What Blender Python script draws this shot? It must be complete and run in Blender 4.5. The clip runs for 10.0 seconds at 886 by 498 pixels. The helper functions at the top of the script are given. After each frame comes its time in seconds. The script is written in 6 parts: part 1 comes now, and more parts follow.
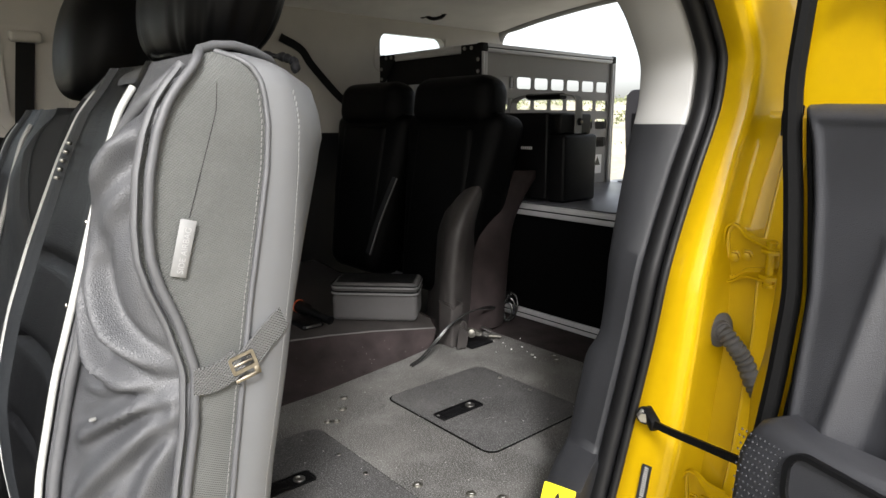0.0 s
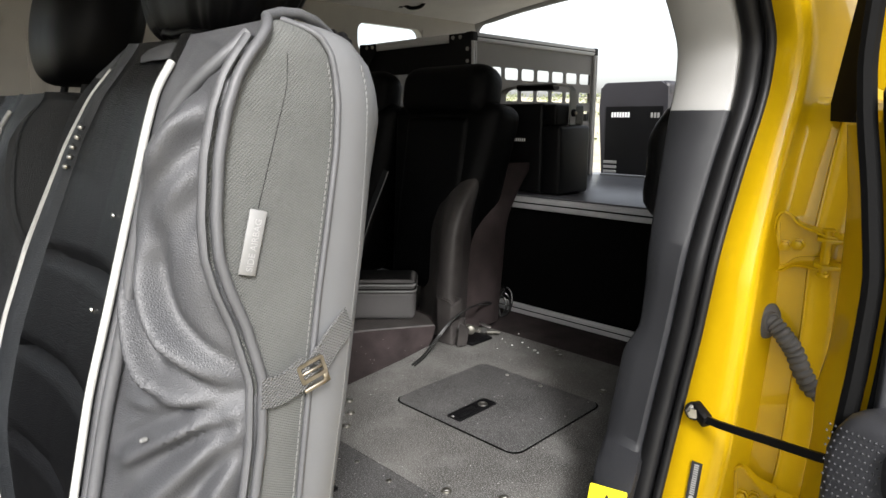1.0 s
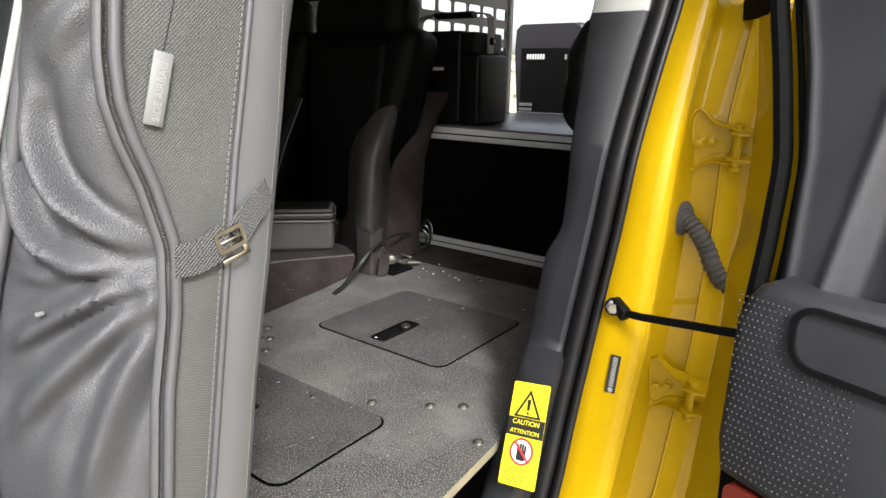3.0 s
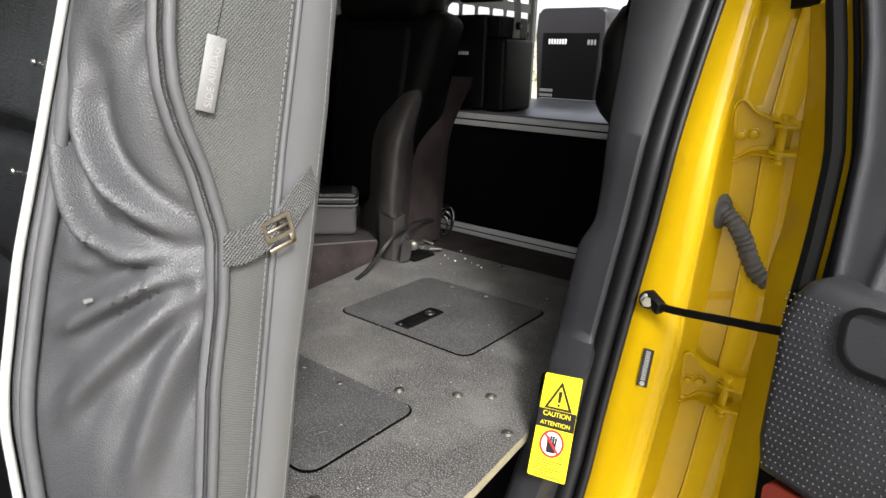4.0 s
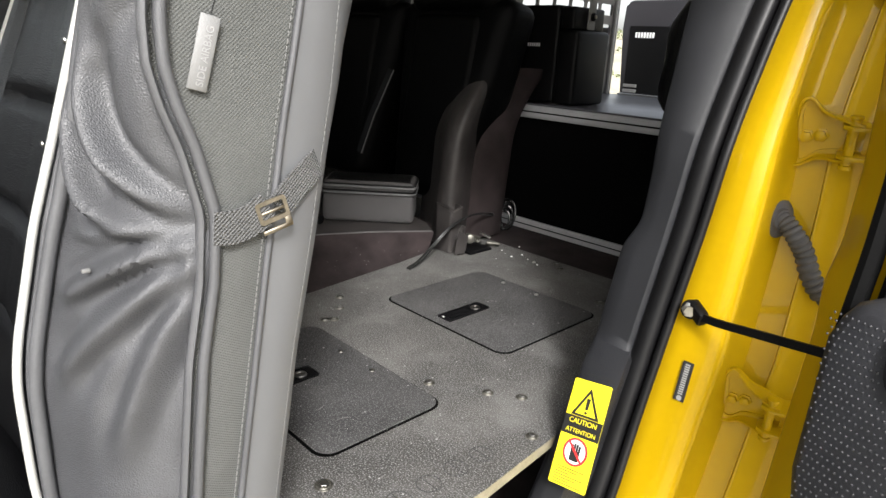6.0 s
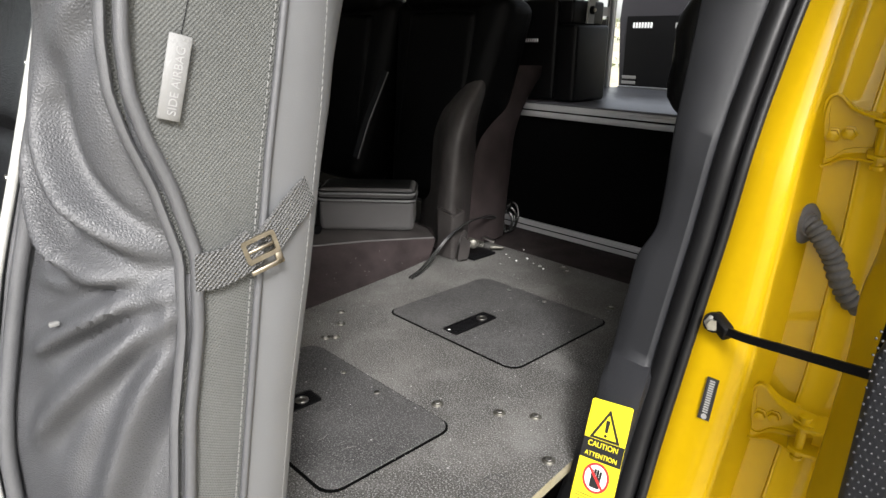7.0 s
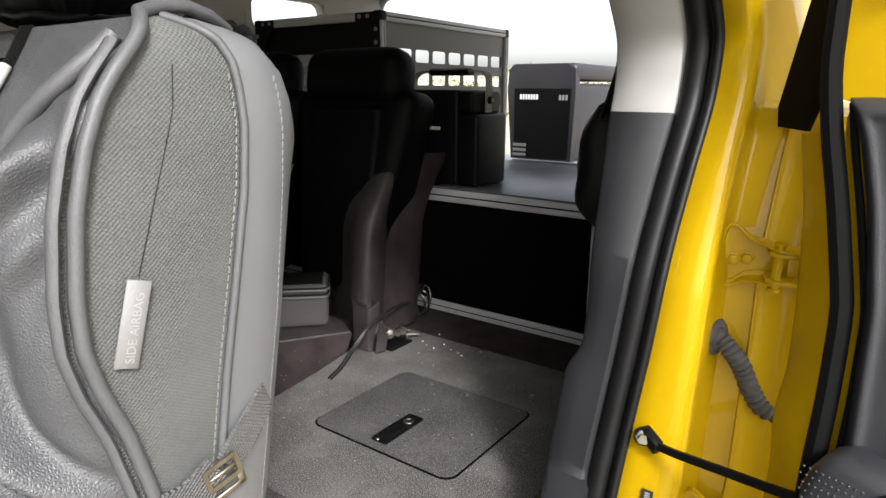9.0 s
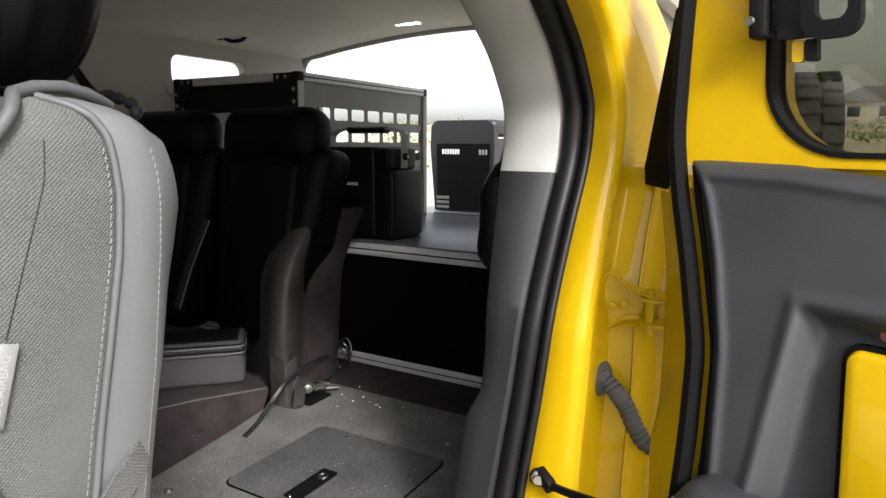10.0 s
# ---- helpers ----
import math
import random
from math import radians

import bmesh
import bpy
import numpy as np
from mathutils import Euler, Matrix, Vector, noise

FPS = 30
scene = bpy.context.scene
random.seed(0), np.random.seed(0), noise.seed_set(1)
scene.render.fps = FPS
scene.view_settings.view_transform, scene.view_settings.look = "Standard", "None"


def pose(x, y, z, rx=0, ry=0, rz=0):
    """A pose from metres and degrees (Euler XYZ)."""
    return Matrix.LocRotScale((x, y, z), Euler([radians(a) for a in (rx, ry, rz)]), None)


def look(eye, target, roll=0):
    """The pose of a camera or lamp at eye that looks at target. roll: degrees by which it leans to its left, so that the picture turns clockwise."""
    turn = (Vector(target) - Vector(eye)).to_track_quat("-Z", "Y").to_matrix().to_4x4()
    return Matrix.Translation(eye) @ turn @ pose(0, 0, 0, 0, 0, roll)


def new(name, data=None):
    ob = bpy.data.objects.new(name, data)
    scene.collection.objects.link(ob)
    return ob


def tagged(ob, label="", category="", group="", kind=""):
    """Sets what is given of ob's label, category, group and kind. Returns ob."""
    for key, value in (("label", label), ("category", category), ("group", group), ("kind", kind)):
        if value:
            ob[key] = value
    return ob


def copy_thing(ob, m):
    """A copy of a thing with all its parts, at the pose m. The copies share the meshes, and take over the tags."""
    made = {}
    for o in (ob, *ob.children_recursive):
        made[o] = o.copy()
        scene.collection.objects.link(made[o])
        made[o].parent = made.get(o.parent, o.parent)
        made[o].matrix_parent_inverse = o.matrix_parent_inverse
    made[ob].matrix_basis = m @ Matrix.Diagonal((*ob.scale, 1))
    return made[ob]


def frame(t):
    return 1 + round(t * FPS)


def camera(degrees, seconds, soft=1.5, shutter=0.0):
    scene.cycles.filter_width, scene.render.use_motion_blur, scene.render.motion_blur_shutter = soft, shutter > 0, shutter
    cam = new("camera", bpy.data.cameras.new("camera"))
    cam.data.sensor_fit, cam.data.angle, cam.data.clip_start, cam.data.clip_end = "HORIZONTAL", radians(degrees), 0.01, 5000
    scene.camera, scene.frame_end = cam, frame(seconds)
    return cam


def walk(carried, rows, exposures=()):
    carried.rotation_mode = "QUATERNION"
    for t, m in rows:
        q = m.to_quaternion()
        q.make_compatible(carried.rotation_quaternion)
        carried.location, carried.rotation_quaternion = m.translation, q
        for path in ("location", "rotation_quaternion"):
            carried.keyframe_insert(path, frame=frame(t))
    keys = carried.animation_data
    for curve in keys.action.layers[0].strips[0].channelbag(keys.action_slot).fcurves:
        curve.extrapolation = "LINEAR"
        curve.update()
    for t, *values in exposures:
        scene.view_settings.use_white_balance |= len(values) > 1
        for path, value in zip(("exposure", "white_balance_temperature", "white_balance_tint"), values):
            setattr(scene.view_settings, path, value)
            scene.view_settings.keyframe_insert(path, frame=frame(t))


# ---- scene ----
cam = camera(69.8, 10.0)
PATH = [
    (0, (0.157, -0.145, 1.521), (-1.326, 1.138, 1.127), -0.1),
    (0.5, (0.089, -0.168, 1.513), (-1.346, 1.17, 1.126), 0.1),
    (1, (0.022, -0.205, 1.505), (-1.356, 1.187, 1.099), -0.0),
    (1.5, (0.013, -0.227, 1.458), (-1.327, 1.196, 1.033), -0.2),
    (2, (0.022, -0.21, 1.404), (-1.246, 1.273, 0.967), 0.4),
    (2.5, (0.016, -0.21, 1.417), (-1.166, 1.327, 0.929), 0.8),
    (2.7, (0.016, -0.21, 1.412), (-1.15, 1.333, 0.906), 0.9),
    (4, (-0.025, -0.222, 1.415), (-1.199, 1.291, 0.84), 1.8),
    (4.5, (-0.011, -0.227, 1.443), (-1.246, 1.234, 0.859), 2.0),
    (5, (0.018, -0.211, 1.462), (-1.271, 1.195, 0.861), 2.5),
    (5.5, (0.023, -0.174, 1.428), (-1.318, 1.181, 0.82), 2.8),
    (5.7, (0.032, -0.166, 1.411), (-1.327, 1.172, 0.811), 3.1),
    (6.8, (-0.03, -0.123, 1.415), (-1.393, 1.199, 0.786), 1.6),
    (7, (-0.03, -0.116, 1.424), (-1.389, 1.214, 0.804), 0.9),
    (7.5, (-0.051, -0.11, 1.445), (-1.356, 1.273, 0.824), 0.1),
    (8, (-0.078, -0.12, 1.472), (-1.307, 1.344, 0.884), 0.0),
    (8.5, (-0.089, -0.133, 1.501), (-1.265, 1.394, 0.964), 0.1),
    (9, (-0.094, -0.13, 1.544), (-1.229, 1.445, 1.062), 0.4),
    (9.5, (-0.076, -0.123, 1.548), (-1.154, 1.511, 1.137), 0.5),
    (10, (-0.021, -0.136, 1.559), (-1.008, 1.573, 1.233), 0.3),
]
walk(cam, [(t, look(eye, target, roll)) for t, eye, target, roll in PATH])

# ---- light ----
SUN_AZ, SUN_EL = radians(-35.0), radians(38.0)      # azimuth from +x, elevation
world = bpy.data.worlds.new("overcast_sky")
scene.world = world
world.use_nodes = True
wn = world.node_tree.nodes
wl = world.node_tree.links
sky = wn.new("ShaderNodeTexSky")
sky.sky_type = 'NISHITA'
sky.sun_disc = False
sky.sun_elevation = SUN_EL
sky.sun_rotation = radians(90.0) - SUN_AZ
sky.dust_density = 4.0
hsv = wn.new("ShaderNodeHueSaturation")
hsv.inputs["Saturation"].default_value = 0.30
wl.new(sky.outputs[0], hsv.inputs["Color"])
wl.new(hsv.outputs[0], wn["Background"].inputs["Color"])
wn["Background"].inputs["Strength"].default_value = 0.145
sun = new("sun", bpy.data.lights.new("sun", "SUN"))
sun.data.energy = 2.1
sun.data.angle = radians(11.0)
sun.data.color = (1.0, 0.99, 0.98)
sun_dir = Vector((math.cos(SUN_EL) * math.cos(SUN_AZ), math.cos(SUN_EL) * math.sin(SUN_AZ), math.sin(SUN_EL)))
sun.matrix_world = look(sun_dir * 20, (0, 0, 0))
scene.view_settings.exposure = 1.56


# ---- materials ----
def material(name, color, rough=0.6, metal=0.0, vary=0.15, scale=8.0, bump=0.1, fine=300.0, spec=0.5, coat=0.0, weave=0.0, pores=0.0, specks=0.0):
    """A surface with colour variation at two scales, a fine bump and, on demand, a woven or pored relief."""
    m = bpy.data.materials.new(name)
    m.use_nodes = True
    n, l = m.node_tree.nodes, m.node_tree.links
    b = n["Principled BSDF"]
    b.inputs["Roughness"].default_value = rough
    b.inputs["Metallic"].default_value = metal
    b.inputs["Specular IOR Level"].default_value = spec
    b.inputs["Coat Weight"].default_value = coat
    b.inputs["Coat Roughness"].default_value = 0.06
    tc = n.new("ShaderNodeTexCoord")
    big = n.new("ShaderNodeTexNoise")
    big.inputs["Scale"].default_value, big.inputs["Detail"].default_value = scale, 6.0
    small = n.new("ShaderNodeTexNoise")
    small.inputs["Scale"].default_value, small.inputs["Detail"].default_value = fine, 3.0
    for t in (big, small):
        l.new(tc.outputs["Object"], t.inputs["Vector"])
    add = n.new("ShaderNodeMath")
    add.operation = 'MULTIPLY_ADD'
    l.new(small.outputs["Fac"], add.inputs[0])
    add.inputs[1].default_value = 0.45
    l.new(big.outputs["Fac"], add.inputs[2])
    ramp = n.new("ShaderNodeMapRange")
    ramp.inputs["From Min"].default_value, ramp.inputs["From Max"].default_value = 0.42, 1.02
    ramp.inputs["To Min"].default_value, ramp.inputs["To Max"].default_value = 1.0 - vary, 1.0 + vary
    l.new(add.outputs[0], ramp.inputs["Value"])
    mul = n.new("ShaderNodeMix")
    mul.data_type, mul.blend_type = 'RGBA', 'MULTIPLY'
    mul.inputs["Factor"].default_value = 1.0
    mul.inputs["A"].default_value = (*color, 1.0)
    l.new(ramp.outputs[0], mul.inputs["B"])
    l.new(mul.outputs["Result"], b.inputs["Base Color"])
    rr = n.new("ShaderNodeMapRange")
    rr.inputs["To Min"].default_value, rr.inputs["To Max"].default_value = max(rough - 0.09, 0.02), min(rough + 0.09, 1.0)
    l.new(big.outputs["Fac"], rr.inputs["Value"])
    l.new(rr.outputs[0], b.inputs["Roughness"])
    height = small.outputs["Fac"]
    if weave:
        sep = n.new("ShaderNodeSeparateXYZ")
        jit = n.new("ShaderNodeTexNoise")
        jit.inputs["Scale"].default_value, jit.inputs["Detail"].default_value = 260.0, 2.0
        l.new(tc.outputs["Object"], jit.inputs["Vector"])
        off = n.new("ShaderNodeVectorMath")
        off.operation = 'MULTIPLY_ADD'
        l.new(jit.outputs["Color"], off.inputs[0])
        off.inputs[1].default_value = (0.0007, 0.0007, 0.0007)
        l.new(tc.outputs["Object"], off.inputs[2])
        l.new(off.outputs[0], sep.inputs[0])
        waves = []
        for a, c in (("Y", "Z"), ("Z", "Y")):
            s = n.new("ShaderNodeMath")
            s.operation = 'MULTIPLY_ADD'
            l.new(sep.outputs[a], s.inputs[0])
            s.inputs[1].default_value = weave * (0.72 if a == "Y" else 1.0)
            q = n.new("ShaderNodeMath")
            q.operation = 'MULTIPLY'
            q.inputs[1].default_value = weave * (0.10 if a == "Y" else -0.10)
            l.new(sep.outputs[c], q.inputs[0])
            l.new(q.outputs[0], s.inputs[2])
            w = n.new("ShaderNodeMath")
            w.operation = 'SINE'
            l.new(s.outputs[0], w.inputs[0])
            waves.append(w)
        p = n.new("ShaderNodeMath")
        p.operation = 'MULTIPLY'
        l.new(waves[0].outputs[0], p.inputs[0])
        l.new(waves[1].outputs[0], p.inputs[1])
        height = p.outputs[0]
        wr = n.new("ShaderNodeMapRange")
        wr.inputs["From Min"].default_value = -1.0
        wr.inputs["To Min"].default_value, wr.inputs["To Max"].default_value = 0.85, 1.13
        l.new(height, wr.inputs["Value"])
        m2 = n.new("ShaderNodeMix")
        m2.data_type, m2.blend_type = 'RGBA', 'MULTIPLY'
        m2.inputs["Factor"].default_value = 1.0
        l.new(mul.outputs["Result"], m2.inputs["A"])
        l.new(wr.outputs[0], m2.inputs["B"])
        l.new(m2.outputs["Result"], b.inputs["Base Color"])
    if specks:
        sp = n.new("ShaderNodeTexNoise")
        sp.inputs["Scale"].default_value, sp.inputs["Detail"].default_value = 420.0, 2.0
        l.new(tc.outputs["Object"], sp.inputs["Vector"])
        sr = n.new("ShaderNodeMapRange")
        sr.inputs["From Min"].default_value, sr.inputs["From Max"].default_value = 0.50, 0.74
        l.new(sp.outputs["Fac"], sr.inputs["Value"])
        m3 = n.new("ShaderNodeMix")
        m3.data_type = 'RGBA'
        l.new(sr.outputs[0], m3.inputs["Factor"])
        l.new(mul.outputs["Result"], m3.inputs["A"])
        m3.inputs["B"].default_value = (specks, specks, specks * 0.98, 1)
        st = n.new("ShaderNodeTexNoise")
        st.inputs["Scale"].default_value, st.inputs["Detail"].default_value, st.inputs["Roughness"].default_value = 11.0, 9.0, 0.72
        l.new(tc.outputs["Object"], st.inputs["Vector"])
        s2 = n.new("ShaderNodeMapRange")
        s2.inputs["From Min"].default_value, s2.inputs["From Max"].default_value = 0.50, 0.74
        s2.inputs["To Max"].default_value = 0.55
        l.new(st.outputs["Fac"], s2.inputs["Value"])
        m4 = n.new("ShaderNodeMix")
        m4.data_type = 'RGBA'
        l.new(s2.outputs[0], m4.inputs["Factor"])
        l.new(m3.outputs["Result"], m4.inputs["A"])
        m4.inputs["B"].default_value = (specks * 0.62, specks * 0.61, specks * 0.59, 1)
        l.new(m4.outputs["Result"], b.inputs["Base Color"])
    if pores:
        v = n.new("ShaderNodeTexVoronoi")
        v.inputs["Scale"].default_value = pores
        v.inputs["Randomness"].default_value = 1.0
        v.feature = 'DISTANCE_TO_EDGE'
        l.new(tc.outputs["Object"], v.inputs["Vector"])
        pr = n.new("ShaderNodeMapRange")
        pr.interpolation_type = 'SMOOTHSTEP'
        pr.inputs["From Max"].default_value = 0.42
        l.new(v.outputs["Distance"], pr.inputs["Value"])
        height = pr.outputs[0]
    bp = n.new("ShaderNodeBump")
    bp.inputs["Strength"].default_value = bump
    bp.inputs["Distance"].default_value = 0.002
    l.new(height, bp.inputs["Height"])
    l.new(bp.outputs[0], b.inputs["Normal"])
    return m


def plain_glass(name, tint, gloss=0.12):
    m = bpy.data.materials.new(name)
    m.use_nodes = True
    n, l = m.node_tree.nodes, m.node_tree.links
    n.remove(n["Principled BSDF"])
    tr, gl, mx = n.new("ShaderNodeBsdfTransparent"), n.new("ShaderNodeBsdfGlossy"), n.new("ShaderNodeMixShader")
    tr.inputs["Color"].default_value = (*tint, 1)
    gl.inputs["Roughness"].default_value = 0.02
    mx.inputs[0].default_value = gloss
    l.new(tr.outputs[0], mx.inputs[1])
    l.new(gl.outputs[0], mx.inputs[2])
    l.new(mx.outputs[0], n["Material Output"].inputs[0])
    return m


YELLOW = material("yellow_car_paint", (0.400, 0.250, 0.0012), 0.5, vary=0.06, scale=5, bump=0.012, fine=60, coat=0.4, spec=0.1)
SEAL_MATT = material("matt_black_door_rubber", (0.003, 0.003, 0.003), 0.75, vary=0.25, bump=0.15, spec=0.08)
RUBBER = material("black_rubber_seal", (0.005, 0.005, 0.0055), 0.45, vary=0.25, bump=0.1, spec=0.28)
TRIM_DARK = material("charcoal_moulded_plastic", (0.0135, 0.014, 0.0160), 0.52, vary=0.3, bump=0.35, fine=900, spec=0.35)
LINING = material("charcoal_grained_door_plastic", (0.019, 0.0195, 0.0225), 0.5, vary=0.3, bump=0.35, fine=900)
# Same plastic as TRIM_PALE, lightened so the far side looks better lit.
INNER_PALE_LIT = material("warm_grey_lit_side_trim_plastic", (0.38, 0.365, 0.34), 0.65, vary=0.08, bump=0.15, fine=900)
TRIM_PALE = material("pale_grey_trim_plastic", (0.25, 0.247, 0.24), 0.6, vary=0.06, bump=0.15, fine=900)
HEADLINER = material("grey_headliner_cloth", (0.66, 0.65, 0.64), 0.95, vary=0.08, bump=0.4, fine=1200)
PLATFORM = material("dark_grey_textured_platform_coating", (0.058, 0.055, 0.051), 0.8, vary=0.7, scale=6, bump=1.0, fine=430, spec=0.3, specks=0.27)
PLY = material("raw_plywood_edge", (0.20, 0.18, 0.12), 0.8, vary=0.3, scale=40, bump=0.3)
LIDM = material("charcoal_hatch_coating", (0.034, 0.033, 0.033), 0.78, vary=0.6, scale=7, bump=0.9, fine=500, spec=0.3, specks=0.15)
BLACK = material("matt_black_paint", (0.0015, 0.0015, 0.0016), 0.8, vary=0.3, spec=0.04)
BLACKP = material("black_moulded_plastic", (0.003, 0.003, 0.0034), 0.48, vary=0.3, bump=0.3, fine=700, spec=0.16)
CARPET = material("worn_black_carpet", (0.027, 0.021, 0.021), 1.0, vary=0.5, scale=14, bump=1.0, fine=900, spec=0.1)
ALU = material("anodised_aluminium", (0.50, 0.50, 0.51), 0.42, metal=0.35, vary=0.08, scale=20, bump=0.05)
STEEL = material("dull_steel", (0.38, 0.37, 0.35), 0.32, metal=1.0, vary=0.2, scale=60)
STEEL_DARK = material("grimy_steel", (0.12, 0.115, 0.10), 0.5, metal=0.8, vary=0.4, scale=60)
BRASS = material("worn_nickel_buckle", (0.30, 0.265, 0.21), 0.42, metal=1.0, vary=0.25, scale=90)
GREYPANEL = material("grey_powder_coated_panel", (0.24, 0.233, 0.232), 0.6, vary=0.1, bump=0.15)
TABLE = material("dark_grey_table_laminate", (0.075, 0.075, 0.083), 0.32, vary=0.12, bump=0.08, fine=500)
FABRIC = material("grey_woven_seat_fabric", (0.080, 0.082, 0.079), 0.95, vary=0.16, scale=12, bump=0.35, weave=2150.0, spec=0.2)
VINYL = material("smooth_grey_vinyl", (0.098, 0.100, 0.104), 0.45, vary=0.1, scale=9, bump=0.12, fine=900)
LEATHER = material("grey_grained_leather", (0.052, 0.053, 0.057), 0.50, vary=0.2, scale=7, bump=0.27, pores=410.0, spec=0.48)
LEATHER_BLACK = material("black_grained_leather", (0.0030, 0.0030, 0.0034), 0.34, vary=0.25, bump=0.35, pores=420.0, spec=0.24)
HEADREST = material("black_satin_leather", (0.0028, 0.0028, 0.0031), 0.42, vary=0.2, bump=0.10, pores=520.0, spec=0.08)
# Blacker copy of LEATHER_BLACK; the dark of the cabin is in its colour.
REAR_SHADED = material("shaded_black_rear_seat_leather", (0.0010, 0.0010, 0.0011), 0.42, vary=0.25, bump=0.3, pores=450.0, spec=0.07)
LEATHER_FLAT = material("slate_leatherette", (0.011, 0.0125, 0.0145), 0.5, vary=0.2, bump=0.5, pores=520.0)
PIPING = material("off_white_piping", (0.35, 0.35, 0.335), 0.5, vary=0.1)
CORD = material("grey_leather_welt", (0.064, 0.065, 0.069), 0.52, vary=0.2, bump=0.16, pores=600.0)
STITCH = material("pale_grey_thread", (0.135, 0.135, 0.132), 0.8, vary=0.15)
WEB = material("grey_elastic_webbing", (0.10, 0.10, 0.10), 0.9, vary=0.15, bump=0.9, weave=1900.0)
TAG = material("grey_satin_label", (0.15, 0.15, 0.148), 0.6, vary=0.08, bump=0.3)
TAGTXT = material("pale_label_print", (0.22, 0.22, 0.22), 0.6, vary=0.05)
WHITE = material("white_print", (0.8, 0.8, 0.8), 0.5, vary=0.04)
DECAL_YELLOW = material("yellow_warning_decal", (0.78, 0.66, 0.02), 0.4, vary=0.05)
DECAL_RED = material("red_decal_ink", (0.55, 0.03, 0.03), 0.4, vary=0.05)
DECAL_BLACK = material("black_decal_ink", (0.015, 0.015, 0.015), 0.4, vary=0.1)
SHIELDM = material("scuffed_black_plastic", (0.030, 0.027, 0.026), 0.45, vary=0.5, scale=20, bump=0.3, fine=300, spec=0.3)
ZIPM = material("grey_zip_tape", (0.10, 0.10, 0.10), 0.6, vary=0.2, bump=0.5)
CASE = material("dark_grey_ballistic_nylon", (0.052, 0.050, 0.050), 0.8, vary=0.2, bump=0.8, fine=1000)
AMBER = material("dull_red_lens_and_reflection", (0.10, 0.014, 0.008), 0.3, vary=0.2)
ORANGE = material("orange_plastic_ring", (0.7, 0.12, 0.04), 0.4, vary=0.1)
TYRE = material("black_tyre_rubber", (0.02, 0.02, 0.021), 0.8, vary=0.4, bump=0.6)
GRASS = material("dry_grass_ground", (0.34, 0.31, 0.23), 1.0, vary=0.6, scale=0.25, bump=0.8, fine=6)
SHRUB = material("grey_green_scrub", (0.16, 0.18, 0.09), 1.0, vary=0.5, scale=2.0)
ROOFTILE = material("dark_roof_tiles", (0.09, 0.085, 0.085), 0.9, vary=0.2, scale=3)
RENDERED = material("pale_house_render", (0.5, 0.47, 0.42), 0.9, vary=0.1, scale=2)
GLASS = plain_glass("clear_glass", (0.93, 0.95, 0.95), 0.06)
TINT = plain_glass("tinted_window_glass", (0.42, 0.41, 0.35), 0.07)
LAMP = bpy.data.materials.new("lit_led")
LAMP.use_nodes = True
LAMP.node_tree.nodes["Principled BSDF"].inputs["Emission Color"].default_value = (1, 0.98, 0.95, 1)
LAMP.node_tree.nodes["Principled BSDF"].inputs["Emission Strength"].default_value = 4.0

# ---- builders ----
BASE = {}


def thing(name, at, label, category, group="", kind=""):
    """An Empty at the base of a thing, to carry its parts."""
    ob = new(name)
    ob.location = at
    ob.empty_display_size = 0.05
    BASE[ob] = Vector(at)
    return tagged(ob, label, category, group, kind)


def finish(name, bm, mat, smooth=True, angle=38.0):
    bmesh.ops.recalc_face_normals(bm, faces=bm.faces)
    lim = radians(angle)
    for f in bm.faces:
        f.smooth = smooth
    for e in bm.edges:
        if len(e.link_faces) == 2 and e.calc_face_angle(0.0) > lim:
            e.smooth = False
    me = bpy.data.meshes.new(name)
    bm.to_mesh(me)
    bm.free()
    me.materials.append(mat)
    return me


def part(name, bm, mat, parent, label="", smooth=True, angle=38.0):
    """Links a bmesh, given in world metres, as one mesh under a thing or under a part."""
    base = BASE[parent]
    bmesh.ops.translate(bm, verts=bm.verts, vec=-base)
    ob = new(name, finish(name, bm, mat, smooth, angle))
    ob.parent = parent
    BASE[ob] = base
    return tagged(ob, label) if label else ob


def solid(name, bm, mat, label, category, kind="", group="", smooth=True, at=None):
    """A thing of one mesh."""
    lo = [min(v.co[i] for v in bm.verts) for i in range(3)]
    hi = [max(v.co[i] for v in bm.verts) for i in range(3)]
    base = Vector(at) if at else Vector(((lo[0] + hi[0]) / 2, (lo[1] + hi[1]) / 2, lo[2]))
    bmesh.ops.translate(bm, verts=bm.verts, vec=-base)
    ob = new(name, finish(name, bm, mat, smooth))
    ob.location = base
    BASE[ob] = base
    return tagged(ob, label, category, group, kind)


def box(x0, x1, y0, y1, z0, z1, r=0.0, seg=2, bm=None, m=None):
    own = bmesh.new()
    bmesh.ops.create_cube(own, size=1.0)
    for v in own.verts:
        v.co = ((x0 + x1) / 2 + v.co.x * (x1 - x0), (y0 + y1) / 2 + v.co.y * (y1 - y0), (z0 + z1) / 2 + v.co.z * (z1 - z0))
    if r:
        bmesh.ops.bevel(own, geom=list(own.edges), offset=r, segments=seg, profile=0.5, affect='EDGES')
    if m is not None:
        own.transform(m)
    if bm is None:
        return own
    merge(bm, own)
    return bm


def merge(bm, other):
    vs = {v: bm.verts.new(v.co) for v in other.verts}
    for f in other.faces:
        try:
            bm.faces.new([vs[v] for v in f.verts])
        except ValueError:
            pass
    other.free()
    return bm


